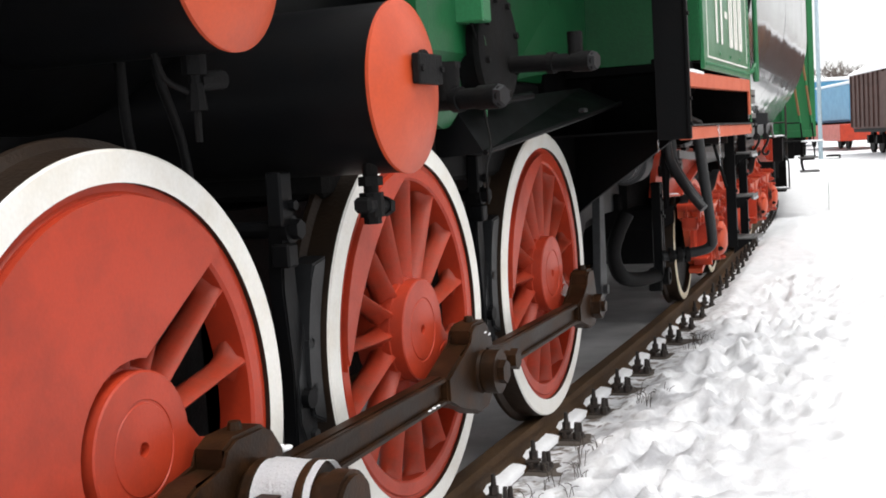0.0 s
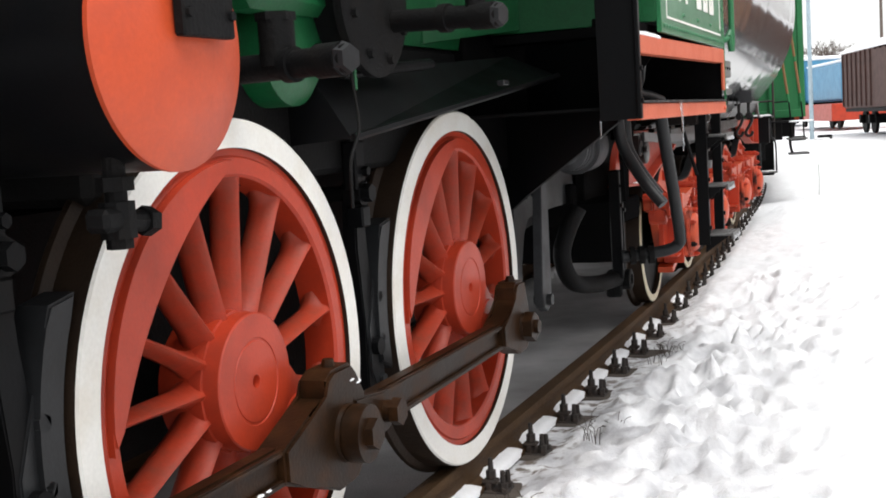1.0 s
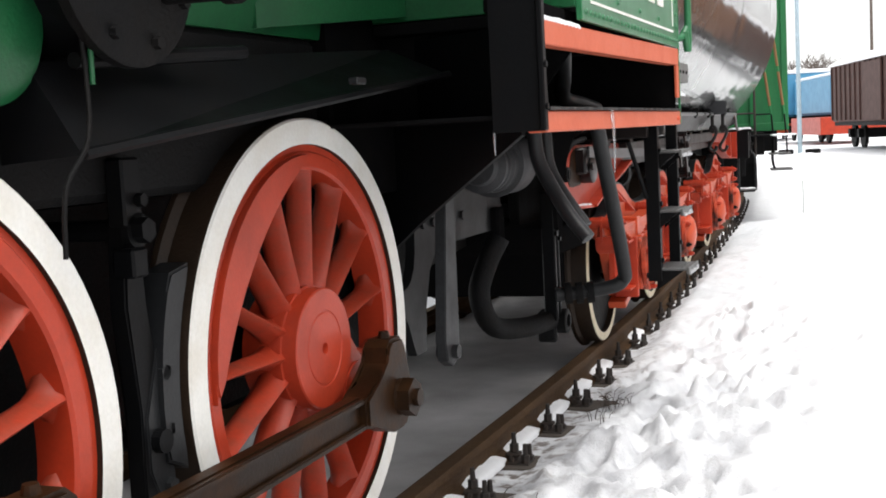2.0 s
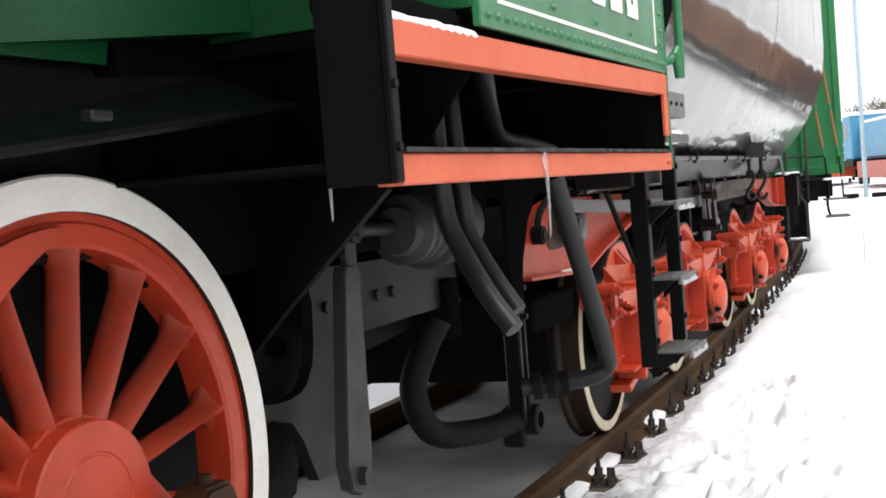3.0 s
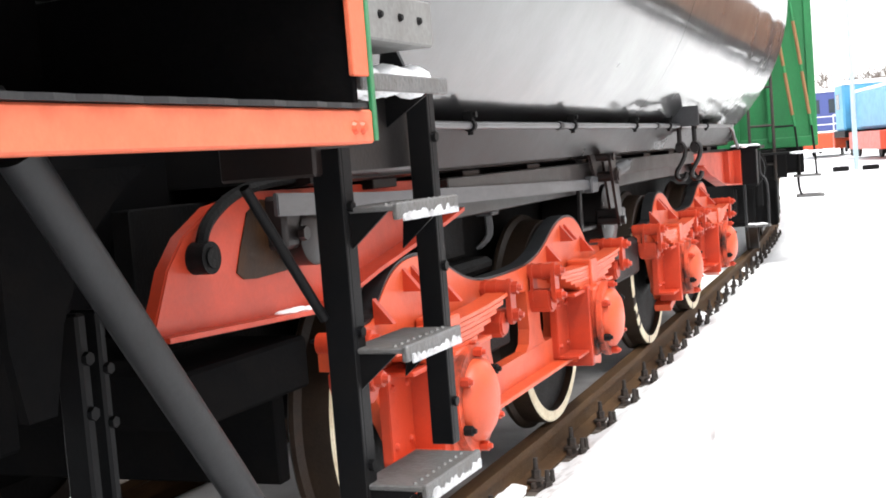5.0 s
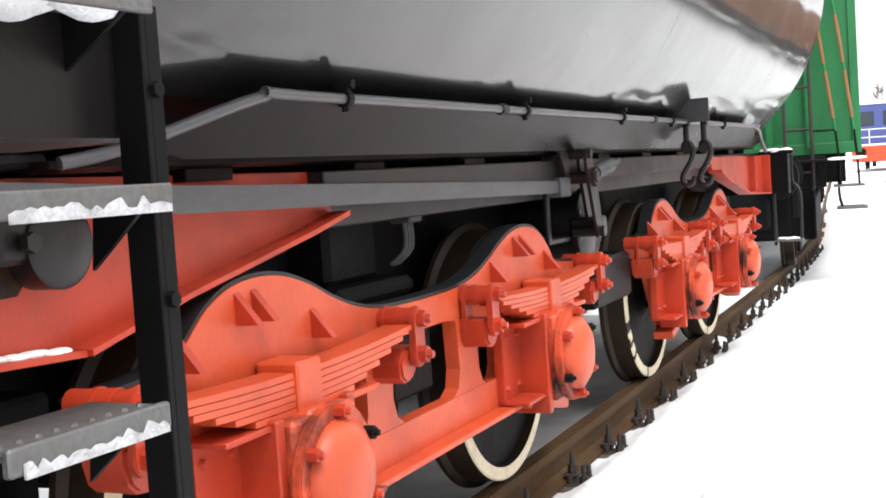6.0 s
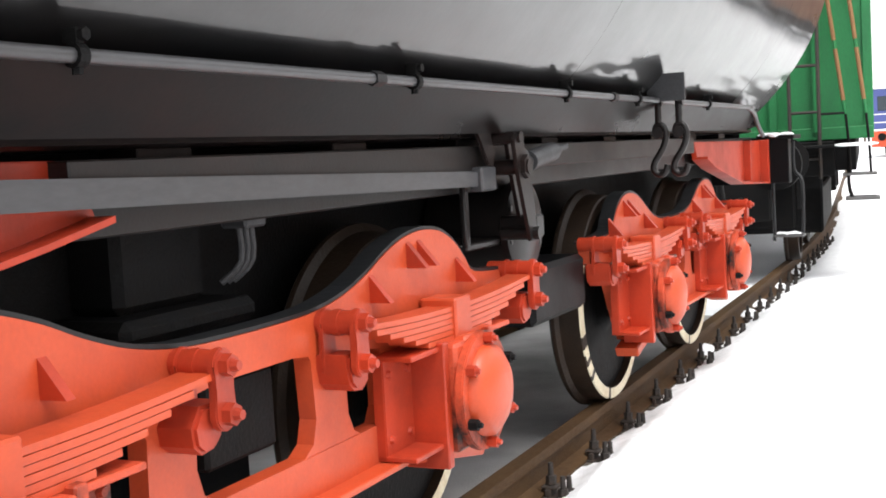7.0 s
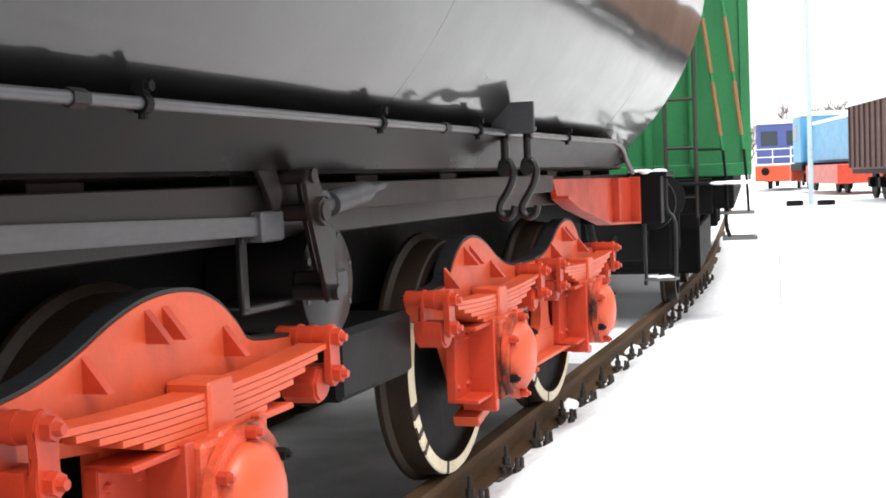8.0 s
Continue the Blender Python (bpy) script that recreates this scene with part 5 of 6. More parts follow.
# ---- bogies ----
def bogie(yc, WBH):
    """Side frame with humps over both wheels; its springs, boxes and wheels are parts."""
    sc = WBH / 0.90
    bm = B()
    half = [(0.0, 0.80), (0.25, 0.805), (0.42, 0.83), (0.55, 0.87), (0.66, 0.915), (0.78, 0.95), (0.90, 0.962), (1.02, 0.95), (1.12, 0.91), (1.20, 0.85), (1.27, 0.80), (0.62 / sc + 0.90, 0.78)]
    fine = []
    for q in range(len(half) - 1):      # rounds the humps
        p0, p1, p2, p3 = (Vector(half[min(max(q + k, 0), len(half) - 1)]) for k in (-1, 0, 1, 2))
        for k in range(4):
            t = k / 4
            fine.append(0.5 * (2 * p1 + (p2 - p0) * t + (2 * p0 - 5 * p1 + 4 * p2 - p3) * t * t + (3 * p1 - p0 - 3 * p2 + p3) * t ** 3))
    half = [(u * sc, v) for u, v in fine + [Vector(half[-1])]]
    top = [(yc - a, b) for a, b in half[::-1]] + [(yc + a, b) for a, b in half[1:]]
    low = [(yc + WBH + 0.62, 0.70), (yc + WBH + 0.42, 0.66), (yc + 0.60, 0.66), (yc + 0.15, 0.71), (yc - 0.15, 0.71), (yc - 0.60, 0.66), (yc - WBH - 0.42, 0.66), (yc - WBH - 0.62, 0.70)]
    plate(bm, top + low, 0.12, 0.17)
    frame_ob = tp("bogie", bm, ORANGE, "red plate-frame bogie with outside leaf springs")
    for s in (-1, 1):
        def P(pts):
            q = [(yc + s * a * sc, b) for a, b in pts]
            return q if s > 0 else q[::-1]
        bm = B()
        plate(bm, P([(0.20, 0.73), (0.235, 0.69), (0.245, 0.54), (0.225, 0.48), (0.17, 0.45), (0.49, 0.44), (0.43, 0.47), (0.405, 0.52), (0.40, 0.64), (0.42, 0.68), (0.45, 0.73)]), 0.12, 0.169)
        sub("pillar", bm, ORANGE, frame_ob)
        bm = B()
        plate(bm, P([(0.60, 0.68), (0.60, 0.50), (0.55, 0.42), (0.76, 0.30), (0.80, 0.30), (0.80, 0.68)]), 0.12, 0.169)
        sub("guard_leg", bm, ORANGE, frame_ob)
        bm = B()
        plate(bm, P([(1.00, 0.68), (1.00, 0.30), (1.05, 0.30), (1.15, 0.40), (1.30, 0.60), (1.34, 0.68)]), 0.12, 0.169)
        sub("guard_leg", bm, ORANGE, frame_ob)
        # tie bar below the box
        bm = B()
        plate(bm, P([(0.66, 0.325), (1.12, 0.235), (1.14, 0.275), (0.68, 0.365)]), 0.13, 0.235, bev=0.004)
        sub("tie_bar", bm, ORANGE, frame_ob)
    # lower channel
    bm = B()
    plate(bm, [(yc - 0.86, 0.345), (yc + 0.86, 0.345), (yc + 0.78, 0.455), (yc - 0.78, 0.455)], 0.12, 0.172)
    box(bm, 0.165, 0.235, yc - 0.84, yc + 0.84, 0.335, 0.352, 0.003)
    sub("lower_channel", bm, ORANGE, frame_ob)
    # darker red paints shade and dirt into ribs, guards, brackets and shackles
    # ribs under the hump's edge
    for s in (-1, 1):
        for a, zt in ((-0.33, 0.868), (-0.10, 0.938), (-0.03, 0.938), (0.23, 0.86)):
            bm = B()
            y, z1 = yc + s * WBH + a, zt
            v = [bm.verts.new(q) for q in ((0.168, y - 0.011, z1), (0.168, y - 0.011, z1 - 0.078), (0.232, y - 0.011, z1 - 0.078), (0.168, y + 0.013, z1), (0.168, y + 0.013, z1 - 0.078), (0.232, y + 0.013, z1 - 0.078))]
            for f in ((0, 1, 2), (5, 4, 3), (0, 3, 4, 1), (1, 4, 5, 2), (2, 5, 3, 0)):
                bm.faces.new([v[i] for i in f])
            sub("rib", bm, RED, frame_ob)
    # dark top edge of the plate
    bm = B()
    for (a0, b0), (a1, b1) in zip(top, top[1:]):
        plate(bm, [(a0, b0 + 0.001), (a1, b1 + 0.001), (a1, b1 + 0.011), (a0, b0 + 0.011)], 0.10, 0.166)
    sub("top_edge", bm, GREY, frame_ob, "grimy grey top edge")
    # far side frame and bolster
    bm = B()
    plate(bm, top + low, 2 * TC - 0.17, 2 * TC - 0.12)
    box(bm, 2 * TC - 0.17, 0.12, yc - 0.14, yc + 0.14, 0.50, 0.70, 0.01)
    sub("bolster", bm, SOOT, frame_ob)
    # dark block added so that the openings in the side frame look black
    bm = B()
    box(bm, -0.22, -0.14, yc - 0.40, yc + 0.40, 0.27, 0.74, 0.02)
    sub("brake_rigging", bm, INNER, frame_ob)
    for s in (-1, 1):
        ya = yc + s * WBH
        # wheels
        for side in (1, -1):
            bm = tyre_mesh(0.475, 0.425, 0.065)
            for f in bm.faces:      # paint left on the lower part of the rim only
                c = f.calc_center_median()
                if f.material_index == 1 and (c.z > 0.26 or (yc > 9 and c.y < -0.1 and noise.noise((c.y * 16, c.z * 16, yc)) > 0.3)):
                    f.material_index = 0
            rim_faces = set(bm.faces)
            lathe(bm, [(0.03, 0.427), (0.01, 0.38), (0.005, 0.2), (0.05, 0.13), (0.06, 0.10), (-0.06, 0.10), (-0.04, 0.2), (-0.03, 0.38), (-0.05, 0.427)], 64)
            for f in bm.faces:
                if f not in rim_faces:
                    f.material_index = 2
            w = sub("wheel", bm, [TREAD, CREAM, SOOT], frame_ob, "dark brown wheel with grimy yellowed white tyre", 40)
            w.location = (0 if side > 0 else 2 * TC, ya, 0.482)
            if side < 0:
                w.rotation_euler = (0, 0, math.pi)
        bm = B()
        cyl(bm, (2 * TC, ya, 0.5), (0.2, ya, 0.5), 0.08, seg=20)
        sub("axle", bm, SOOT, frame_ob, "", 40)
        # axle guards
        for g in (-1, 1):
            bm = B()
            ya0, ya1 = sorted((ya + g * 0.145, ya + g * 0.35))
            plate(bm, [(ya0, 0.36), (ya1, 0.36), (ya1, 0.64), (ya0, 0.64)], 0.165, 0.20, bev=0.003)
            box(bm, 0.165, 0.305, *sorted((ya + g * 0.145, ya + g * 0.18)), 0.295, 0.655, 0.004)
            box(bm, 0.165, 0.29, ya0, ya1, 0.63, 0.645, 0.003)
            box(bm, 0.165, 0.29, ya0, ya1, 0.355, 0.37, 0.003)
            for yy in (0.21, 0.32):
                for zz in (0.41, 0.59):
                    cyl(bm, (0.20, ya + g * yy, zz), (0.211, ya + g * yy, zz), 0.014, 0.009, seg=8)
            sub("axle_guard", bm, RED if g < 0 else STAINED, frame_ob)
        # axlebox
        bm = B()
        box(bm, 0.10, 0.325, ya - 0.143, ya + 0.143, 0.335, 0.645, 0.01)
        plate(bm, arc(ya, 0.49, 0.175, 0, 345, 23), 0.325, 0.352, bev=0.004)
        ab = sub("axlebox", bm, STAINED, frame_ob, "red axlebox with a bolted round cover", 30)
        bm = B()
        lathe(bm, [(0.352, 0.135), (0.372, 0.132), (0.395, 0.10), (0.408, 0.05), (0.410, 0.01)], 36, at=(0, ya, 0.49))
        sub("cover", bm, ORANGE, ab, "domed axlebox cover", 50)
        for k in range(6):
            bm = B()
            t = k * math.pi / 3 + 0.5
            bolt(bm, (0.35, ya + 0.153 * math.cos(t), 0.49 + 0.153 * math.sin(t)), 0.017, 0.03, tip=0.012)
            sub("cover_bolt", bm, RED if k % 3 else SOOT, ab)
        bm = B()
        cyl(bm, (0.26, ya, 0.645), (0.26, ya, 0.69), 0.026, seg=12)
        box(bm, 0.20, 0.32, ya - 0.06, ya + 0.06, 0.60, 0.655, 0.01)
        sub("spring_seat", bm, ORANGE, ab)
        # leaf spring
        bm = B()
        for j in range(7):
            L = 0.585 - j * 0.072
            zt = 0.742 - j * 0.0165
            n = 8
            topl, botl = [], []
            for i in range(2 * n + 1):
                u = -1 + i / n
                yy = ya + u * L
                sag = 0.024 * (u * L / 0.585) ** 2
                topl.append((yy, zt + sag)), botl.append((yy, zt - 0.0145 + sag))
            plate(bm, topl + botl[::-1], 0.195, 0.280 + 0.0015 * (j % 2))
        spring = sub("leaf_spring", bm, ORANGE, frame_ob, "stacked red leaf spring")
        bm = B()
        box(bm, 0.175, 0.292, ya - 0.055, ya + 0.055, 0.605, 0.765, 0.006)
        sub("buckle", bm, ORANGE, spring, "red spring buckle")
        for e in (-1, 1):
            ys = ya + e * 0.605
            bm = B()
            cyl(bm, (0.12, ys, 0.778), (0.275, ys, 0.778), 0.031, seg=18)
            lathe(bm, [(0.215, 0.034), (0.235, 0.034)], 18, at=(0, ys, 0.778))
            plate(bm, [(ys - 0.045, 0.70), (ys + 0.028, 0.70), (ys + 0.030, 0.665), (ys + 0.018, 0.625), (ys - 0.005, 0.605), (ys - 0.045, 0.60), (ys - 0.07, 0.62), (ys - 0.075, 0.66)] if e > 0 else [(ys - 0.028, 0.70), (ys + 0.045, 0.70), (ys + 0.075, 0.66), (ys + 0.07, 0.62), (ys + 0.045, 0.60), (ys + 0.005, 0.605), (ys - 0.018, 0.625), (ys - 0.030, 0.665)], 0.15, 0.262, bev=0.008)
            sub("spring_bracket", bm, RED, frame_ob, "", 30)
            bm = B()
            ring = arc(ys, 0.778, 0.036, -90, 90, 8) + [(ys + 0.026, 0.728)] + arc(ys, 0.677, 0.036, 90, 270, 8) + [(ys - 0.026, 0.728)]
            plate(bm, ring, 0.270, 0.290, bev=0.003)
            plate(bm, ring, 0.180, 0.194, bev=0.003)
            bolt(bm, (0.29, ys, 0.778), 0.024, 0.022, tip=0.016)
            bolt(bm, (0.29, ys, 0.677), 0.024, 0.022, tip=0.016)
            cyl(bm, (0.17, ys, 0.677), (0.29, ys, 0.677), 0.02, seg=12)
            sub("spring_shackle", bm, RED, spring, "", 30)
    return frame_ob


front_bogie = bogie(6.51, 0.8925)
bm = B()
rnd = random.Random(31)
for k in range(7):
    bmesh.ops.create_icosphere(bm, subdivisions=2, radius=1, matrix=Matrix.Translation((0.085 + rnd.uniform(-0.015, 0.015), 4.86 + 0.022 * k, 0.889 - 0.0009 * k)) @ Matrix.Diagonal((0.024, 0.03, rnd.uniform(0.006, 0.011), 1)))
tagged(part("snow_patch", bm, SNOW, smooth=80), "thin snow on the ledge of the red plate", "snow", kind="stuff")
rear_bogie = bogie(10.35, 0.775)

# the tender stands on the bend, turned a little to the locomotive; its steps and front plates are square with the cab
TURN, PIVOT = 0.031, Vector((0.1, 5.5, 0))
tender.location = PIVOT + Matrix.Rotation(TURN, 3, "Z") @ (tender.location - PIVOT)
tender.rotation_euler = (0, 0, TURN)
turned = Matrix.LocRotScale(tender.location, tender.rotation_euler, None)
for ob in tender.children:
    if ob.name.split(".")[0] in ("step_column", "step_tread", "front_locker", "bracket", "front_frame_plate", "front_bearing", "pipe_socket"):
        ob.matrix_parent_inverse = turned.inverted()
        if ob.name.split(".")[0] in ("front_frame_plate", "front_bearing", "pipe_socket"):
            ob.location = (-0.035, -0.012, 0)
front_bogie.location, rear_bogie.location = (-0.045, 0, 0), (-0.045, 0, 0)
for ob in rear_snow:
    ob.matrix_basis = turned @ Matrix.Translation((-TC, -8.5, 0))

# ---- following wagon ----
wagon = empty("goods_wagon", "bright green covered goods wagon coupled behind the tender", "wagon", at=(TC, 14.2, 0))


def gp(name, bm, material, label="", root=wagon, smooth=None):
    return under(part(name, bm, material, root, label, smooth), root)


WX, WY = 0.74, 14.2
bm = B()
box(bm, 2 * TC - WX, WX, WY, WY + 12, 1.18, 4.0, 0.02)
gp("body", bm, WAGONGREEN, "green sheet body")
for x in (-2.0, -1.4, -0.75, -0.1, 0.28):
    bm = B()
    plate(bm, [(x - 0.04, 1.2), (x + 0.04, 1.2), (x + 0.04, 3.95), (x - 0.04, 3.95)], WY - 0.07, WY + 0.01, axis="y", bev=0.012)
    gp("end_stiffener", bm, WAGONGREEN)
bm = B()
box(bm, 2 * TC - WX, WX + 0.012, WY - 0.03, WY + 0.01, 1.14, 1.25, 0.006)
gp("end_sill", bm, WAGONGREEN)
bm = B()
box(bm, WX - 0.07, WX + 0.015, WY - 0.02, WY + 0.05, 1.14, 3.98, 0.008)
gp("corner_post", bm, WAGONGREEN)
for x0, x1 in ((0.52, 0.40), (0.69, 0.58)):
    line = [Vector((x0, WY - 0.12, 1.36)), Vector((x1 + 0.01, WY - 0.10, 2.25)), Vector((x1 - 0.08, WY - 0.08, 2.95))]
    bm = B()
    tube(bm, line, 0.015, 8, 4)
    bar = gp("end_bar", bm, WAGONGREEN, "green slanting end bar with rusty stretches", smooth=60)
    for a, b in ((0.08, 0.38), (0.43, 0.72), (0.86, 0.97)):
        def along(t):
            return line[0].lerp(line[1], t * 1.7) if t * 1.7 < 1 else line[1].lerp(line[2], (t * 1.7 - 1) / 0.7)
        bm = B()
        tube(bm, [along(a + (b - a) * q / 5) + Vector((0, -0.001, 0)) for q in range(6)], 0.0185, 10, 3)
        sub("bare_stretch", bm, OCHRE, bar, "rusty ochre wooden stretch", 60)
    bm = B()
    tube(bm, [(x0, WY - 0.12, 1.37), (x0 + 0.02, WY - 0.12, 1.1), (x0 + 0.03, WY - 0.12, 0.84)], 0.012, 8, 3)
    gp("step_hanger", bm, SOOT, smooth=60)
for x in (0.05, 0.30):
    bm = B()
    tube(bm, [(x, WY - 0.2, 0.80), (x, WY - 0.2, 3.4)], 0.017, 8, 2)
    gp("ladder_post", bm, RUSTY, "dark rusty iron ladder post", smooth=60)
for k in range(7):
    bm = B()
    cyl(bm, (0.05, WY - 0.2, 0.98 + k * 0.41), (0.30, WY - 0.2, 0.98 + k * 0.41), 0.013, seg=8)
    gp("ladder_rung", bm, RUSTY, smooth=60)
bm = B()
tube(bm, [(0.30, WY - 0.2, 1.37), (0.52, WY - 0.12, 1.37)], 0.011, 8, 2)
gp("grab_rail", bm, SOOT)
bm = B()
box(bm, 2 * TC - WX + 0.1, WX - 0.14, WY + 0.02, WY + 12, 0.86, 1.17, 0.01)
gp("underframe", bm, SOOT)
bm = B()
box(bm, 2 * TC - 0.42, 0.42, WY - 0.12, WY + 0.02, 0.82, 1.13, 0.01)
gp("end_beam", bm, SOOT)
bm = B()
box(bm, 0.02, 0.58, WY - 0.46, WY - 0.05, 1.075, 1.10, 0.006)
gp("brake_platform", bm, SOOT, "dark brake platform with snow")
bm = B()
box(bm, 0.10, 0.16, WY - 0.42, WY - 0.36, 0.55, 1.075, 0.006)
gp("platform_leg", bm, SOOT)
bm = B()
box(bm, 2 * TC - 0.1, 0.06, WY + 0.05, WY + 0.3, 0.35, 0.87, 0.02)
box(bm, -0.62, -0.12, WY - 0.42, WY + 0.05, 0.45, 1.07, 0.02)
gp("brake_rigging", bm, SOOT, "dark brake rigging below the wagon end")
for (cx, cy_, cz, sx, sy) in ((0.42, WY - 0.25, 1.10, 0.15, 0.16), (0.64, WY + 0.04, 0.838, 0.11, 0.16)):
    bm = B()
    for k in range(16):
        bmesh.ops.create_icosphere(bm, subdivisions=2, radius=1, matrix=Matrix.Translation((cx + random.uniform(-sx, sx) * 0.7, cy_ + random.uniform(-sy, sy) * 0.7, cz)) @ Matrix.Diagonal((sx * 0.45, sy * 0.45, 0.013, 1)))
    tagged(part("snow_patch", bm, SNOW, smooth=80), "snow on the wagon's end steps", "snow", kind="stuff")
bm = B()
box(bm, 0.48, 0.77, WY - 0.14, WY + 0.24, 0.815, 0.838, 0.004)
gp("upper_step", bm, STEEL, "grey iron step with snow")
for q in ((0.50, 0.79, WY - 0.12, WY - 0.09), (0.50, 0.79, WY + 0.19, WY + 0.22), (0.50, 0.53, WY - 0.09, WY + 0.19), (0.76, 0.79, WY - 0.09, WY + 0.19)):
    bm = B()
    box(bm, *q, 0.595, 0.625, 0.004)
    gp("lower_step_bar", bm, STEEL)
for y in (WY - 0.1, WY + 0.2):
    bm = B()
    tube(bm, [(0.54, y, 1.1), (0.53, y, 0.75), (0.56, y, 0.61)], 0.014, 8, 3)
    gp("step_hanger", bm, SOOT, smooth=60)
for x in (0.02, 2 * TC - 0.02):
    bm = B()
    cyl(bm, (x, WY - 0.52, 0.98), (x, WY - 0.12, 0.98), 0.08, seg=16)
    cyl(bm, (x, WY - 0.56, 0.98), (x, WY - 0.52, 0.98), 0.2, seg=24)
    gp("buffer", bm, SOOT, smooth=40)
    bm = B()
    cyl(bm, (x, 13.0, 0.98), (x, 13.5, 0.98), 0.08, seg=16)
    cyl(bm, (x, 13.5, 0.98), (x, 13.54, 0.98), 0.2, seg=24)
    tp("buffer", bm, SOOT, smooth=40)
bm = B()
tube(bm, [(TC, 12.1, 0.95), (TC, 13.2, 0.85), (TC, WY - 0.1, 0.95)], 0.07, 10, 3)
gp("coupling", bm, SOOT, smooth=50)
for dx in (0.25, 0.42):
    bm = B()
    tube(bm, [(TC + dx, 12.1, 0.9), (TC + dx, 12.6, 0.55), (TC + dx, 13.5, 0.5), (TC + dx, WY - 0.1, 0.9)], 0.03, 10, 6)
    gp("brake_hose", bm, SOOT, smooth=50)
for y in (WY + 0.75, WY + 2.6, WY + 9, WY + 10.8):  # two bogies
    for x in (0.0, 2 * TC):
        bm = tyre_mesh(0.475, 0.42)
        lathe(bm, [(0.03, 0.422), (0.01, 0.2), (0.05, 0.12), (-0.05, 0.12), (-0.04, 0.422)], 48)
        w = gp("wheel", bm, [TREAD, TREAD], smooth=40)
        w.matrix_basis = Matrix.Translation((x, y, 0.475))
    bm = B()
    box(bm, 0.07, 0.24, y - 0.16, y + 0.16, 0.3, 0.62, 0.02)
    box(bm, 0.09, 0.2, y - 0.5, y + 0.5, 0.62, 0.74, 0.02)
    gp("axlebox", bm, SOOT)


bm = B()
box(bm, 0.10, 0.30, WY + 0.12, WY + 3.25, 0.30, 0.72, 0.02)
box(bm, 2 * TC - 0.2, 0.30, WY + 0.12, WY + 0.26, 0.30, 0.86, 0.02)
gp("bogie_frame", bm, SOOT, "dark bogie frame below the wagon end")
wagon.rotation_euler = (0, 0, radians(7.5))
wagon.location = (-1.188, 15.25, 0)

# ---- yard behind: brown boxcars, blue locomotives, poles, trees ----
def boxcar(p, heading, length, label, group, hgt=3.3, boards=None):
    boards = boards or BROWN
    root = empty("boxcar", label, "boxcar", group)
    def bp(name, bm, material, lab=""):
        return part(name, bm, material, root, lab)
    bm = B()
    box(bm, -1.36, 1.36, 0, length, 1.04, hgt, 0.01)
    bp("body", bm, boards)
    n = int(length / 0.75)
    st = None
    for s in (-1, 1):
        for k in range(n + 1):
            y = k * length / n
            if st is None:
                bm = B()
                box(bm, -0.04, 0.06, -0.05, 0.05, 1.10, hgt, 0.006)
                st = bp("post", bm, boards)
            else:
                st2 = again(st, root)
            ob = root.children[-1]
            ob.matrix_basis = Matrix.Translation((s * 1.36, y, 0)) @ (Matrix.Identity(4) if s > 0 else Matrix.Rotation(math.pi, 4, "Z"))
    bd = None
    for s in (-1, 1):
        for k in range(n):
            for j in range(3):
                if bd is None:
                    bm = B()
                    box(bm, 0, 0.025, 0.06, length / n - 0.06, 0, (hgt - 1.2) / 3 - 0.03, 0.004)
                    bd = bp("plank", bm, boards)
                else:
                    again(bd, root)
                ob = root.children[-1]
                m = Matrix.Translation((s * 1.362, k * length / n, 1.14 + j * (hgt - 1.2) / 3))
                if s < 0:
                    m = Matrix.Translation((s * 1.362, (k + 1) * length / n, 1.14 + j * (hgt - 1.2) / 3)) @ Matrix.Rotation(math.pi, 4, "Z")
                ob.matrix_basis = m
    for s in (-1, 1):
        bm = B()
        box(bm, *sorted((s * 1.39, s * 1.46)), length * 0.40, length * 0.58, 1.08, hgt - 0.1, 0.01)
        bp("sliding_door", bm, boards, "brown sliding door")
    bm = B()
    pts = [(-1.5, hgt - 0.02), (1.5, hgt - 0.02), (1.45, hgt + 0.08), (0.8, hgt + 0.38), (0, hgt + 0.5), (-0.8, hgt + 0.38), (-1.45, hgt + 0.08)]
    plate(bm, pts, -0.1, length + 0.1, axis="y")
    bp("roof", bm, SNOW, "roof covered with snow")
    bm = B()
    box(bm, -1.3, 1.3, 0, length, 0.88, 1.03, 0.01)
    bp("underframe", bm, SOOT)
    for y in (1.4, 2.9, length - 2.9, length - 1.4):
        bm = B()
        for x in (-0.8, 0.8):
            lathe(bm, [(-0.06, 0.46), (0.06, 0.46)], 32, at=(x, y, 0.46))
        cyl(bm, (-0.8, y, 0.46), (0.8, y, 0.46), 0.08, seg=12)
        box(bm, -1.05, 1.05, y - 0.16, y + 0.16, 0.40, 0.75, 0.02)
        bp("wheelset", bm, SOOT)
    root.matrix_basis = Matrix.Translation((p[0], p[1], p[2])) @ Matrix.Rotation(heading, 4, "Z")
    return root


CAR = math.atan2(3.4, 13.0)
BX, BY = 4.05, 37.9
boxcar((BX, BY, -0.02), CAR, 13.4, "brown wooden boxcar with snow on its roof, standing in the yard", "boxcars in the yard")
for k in (1, 2, 3):
    boxcar((BX + math.sin(CAR) * 14.6 * k, BY - math.cos(CAR) * 14.6 * k, -0.02), CAR, 13.4, "rusty brown wooden boxcar with snow on its roof", "boxcars in the yard", boards=RUSTBOARD)


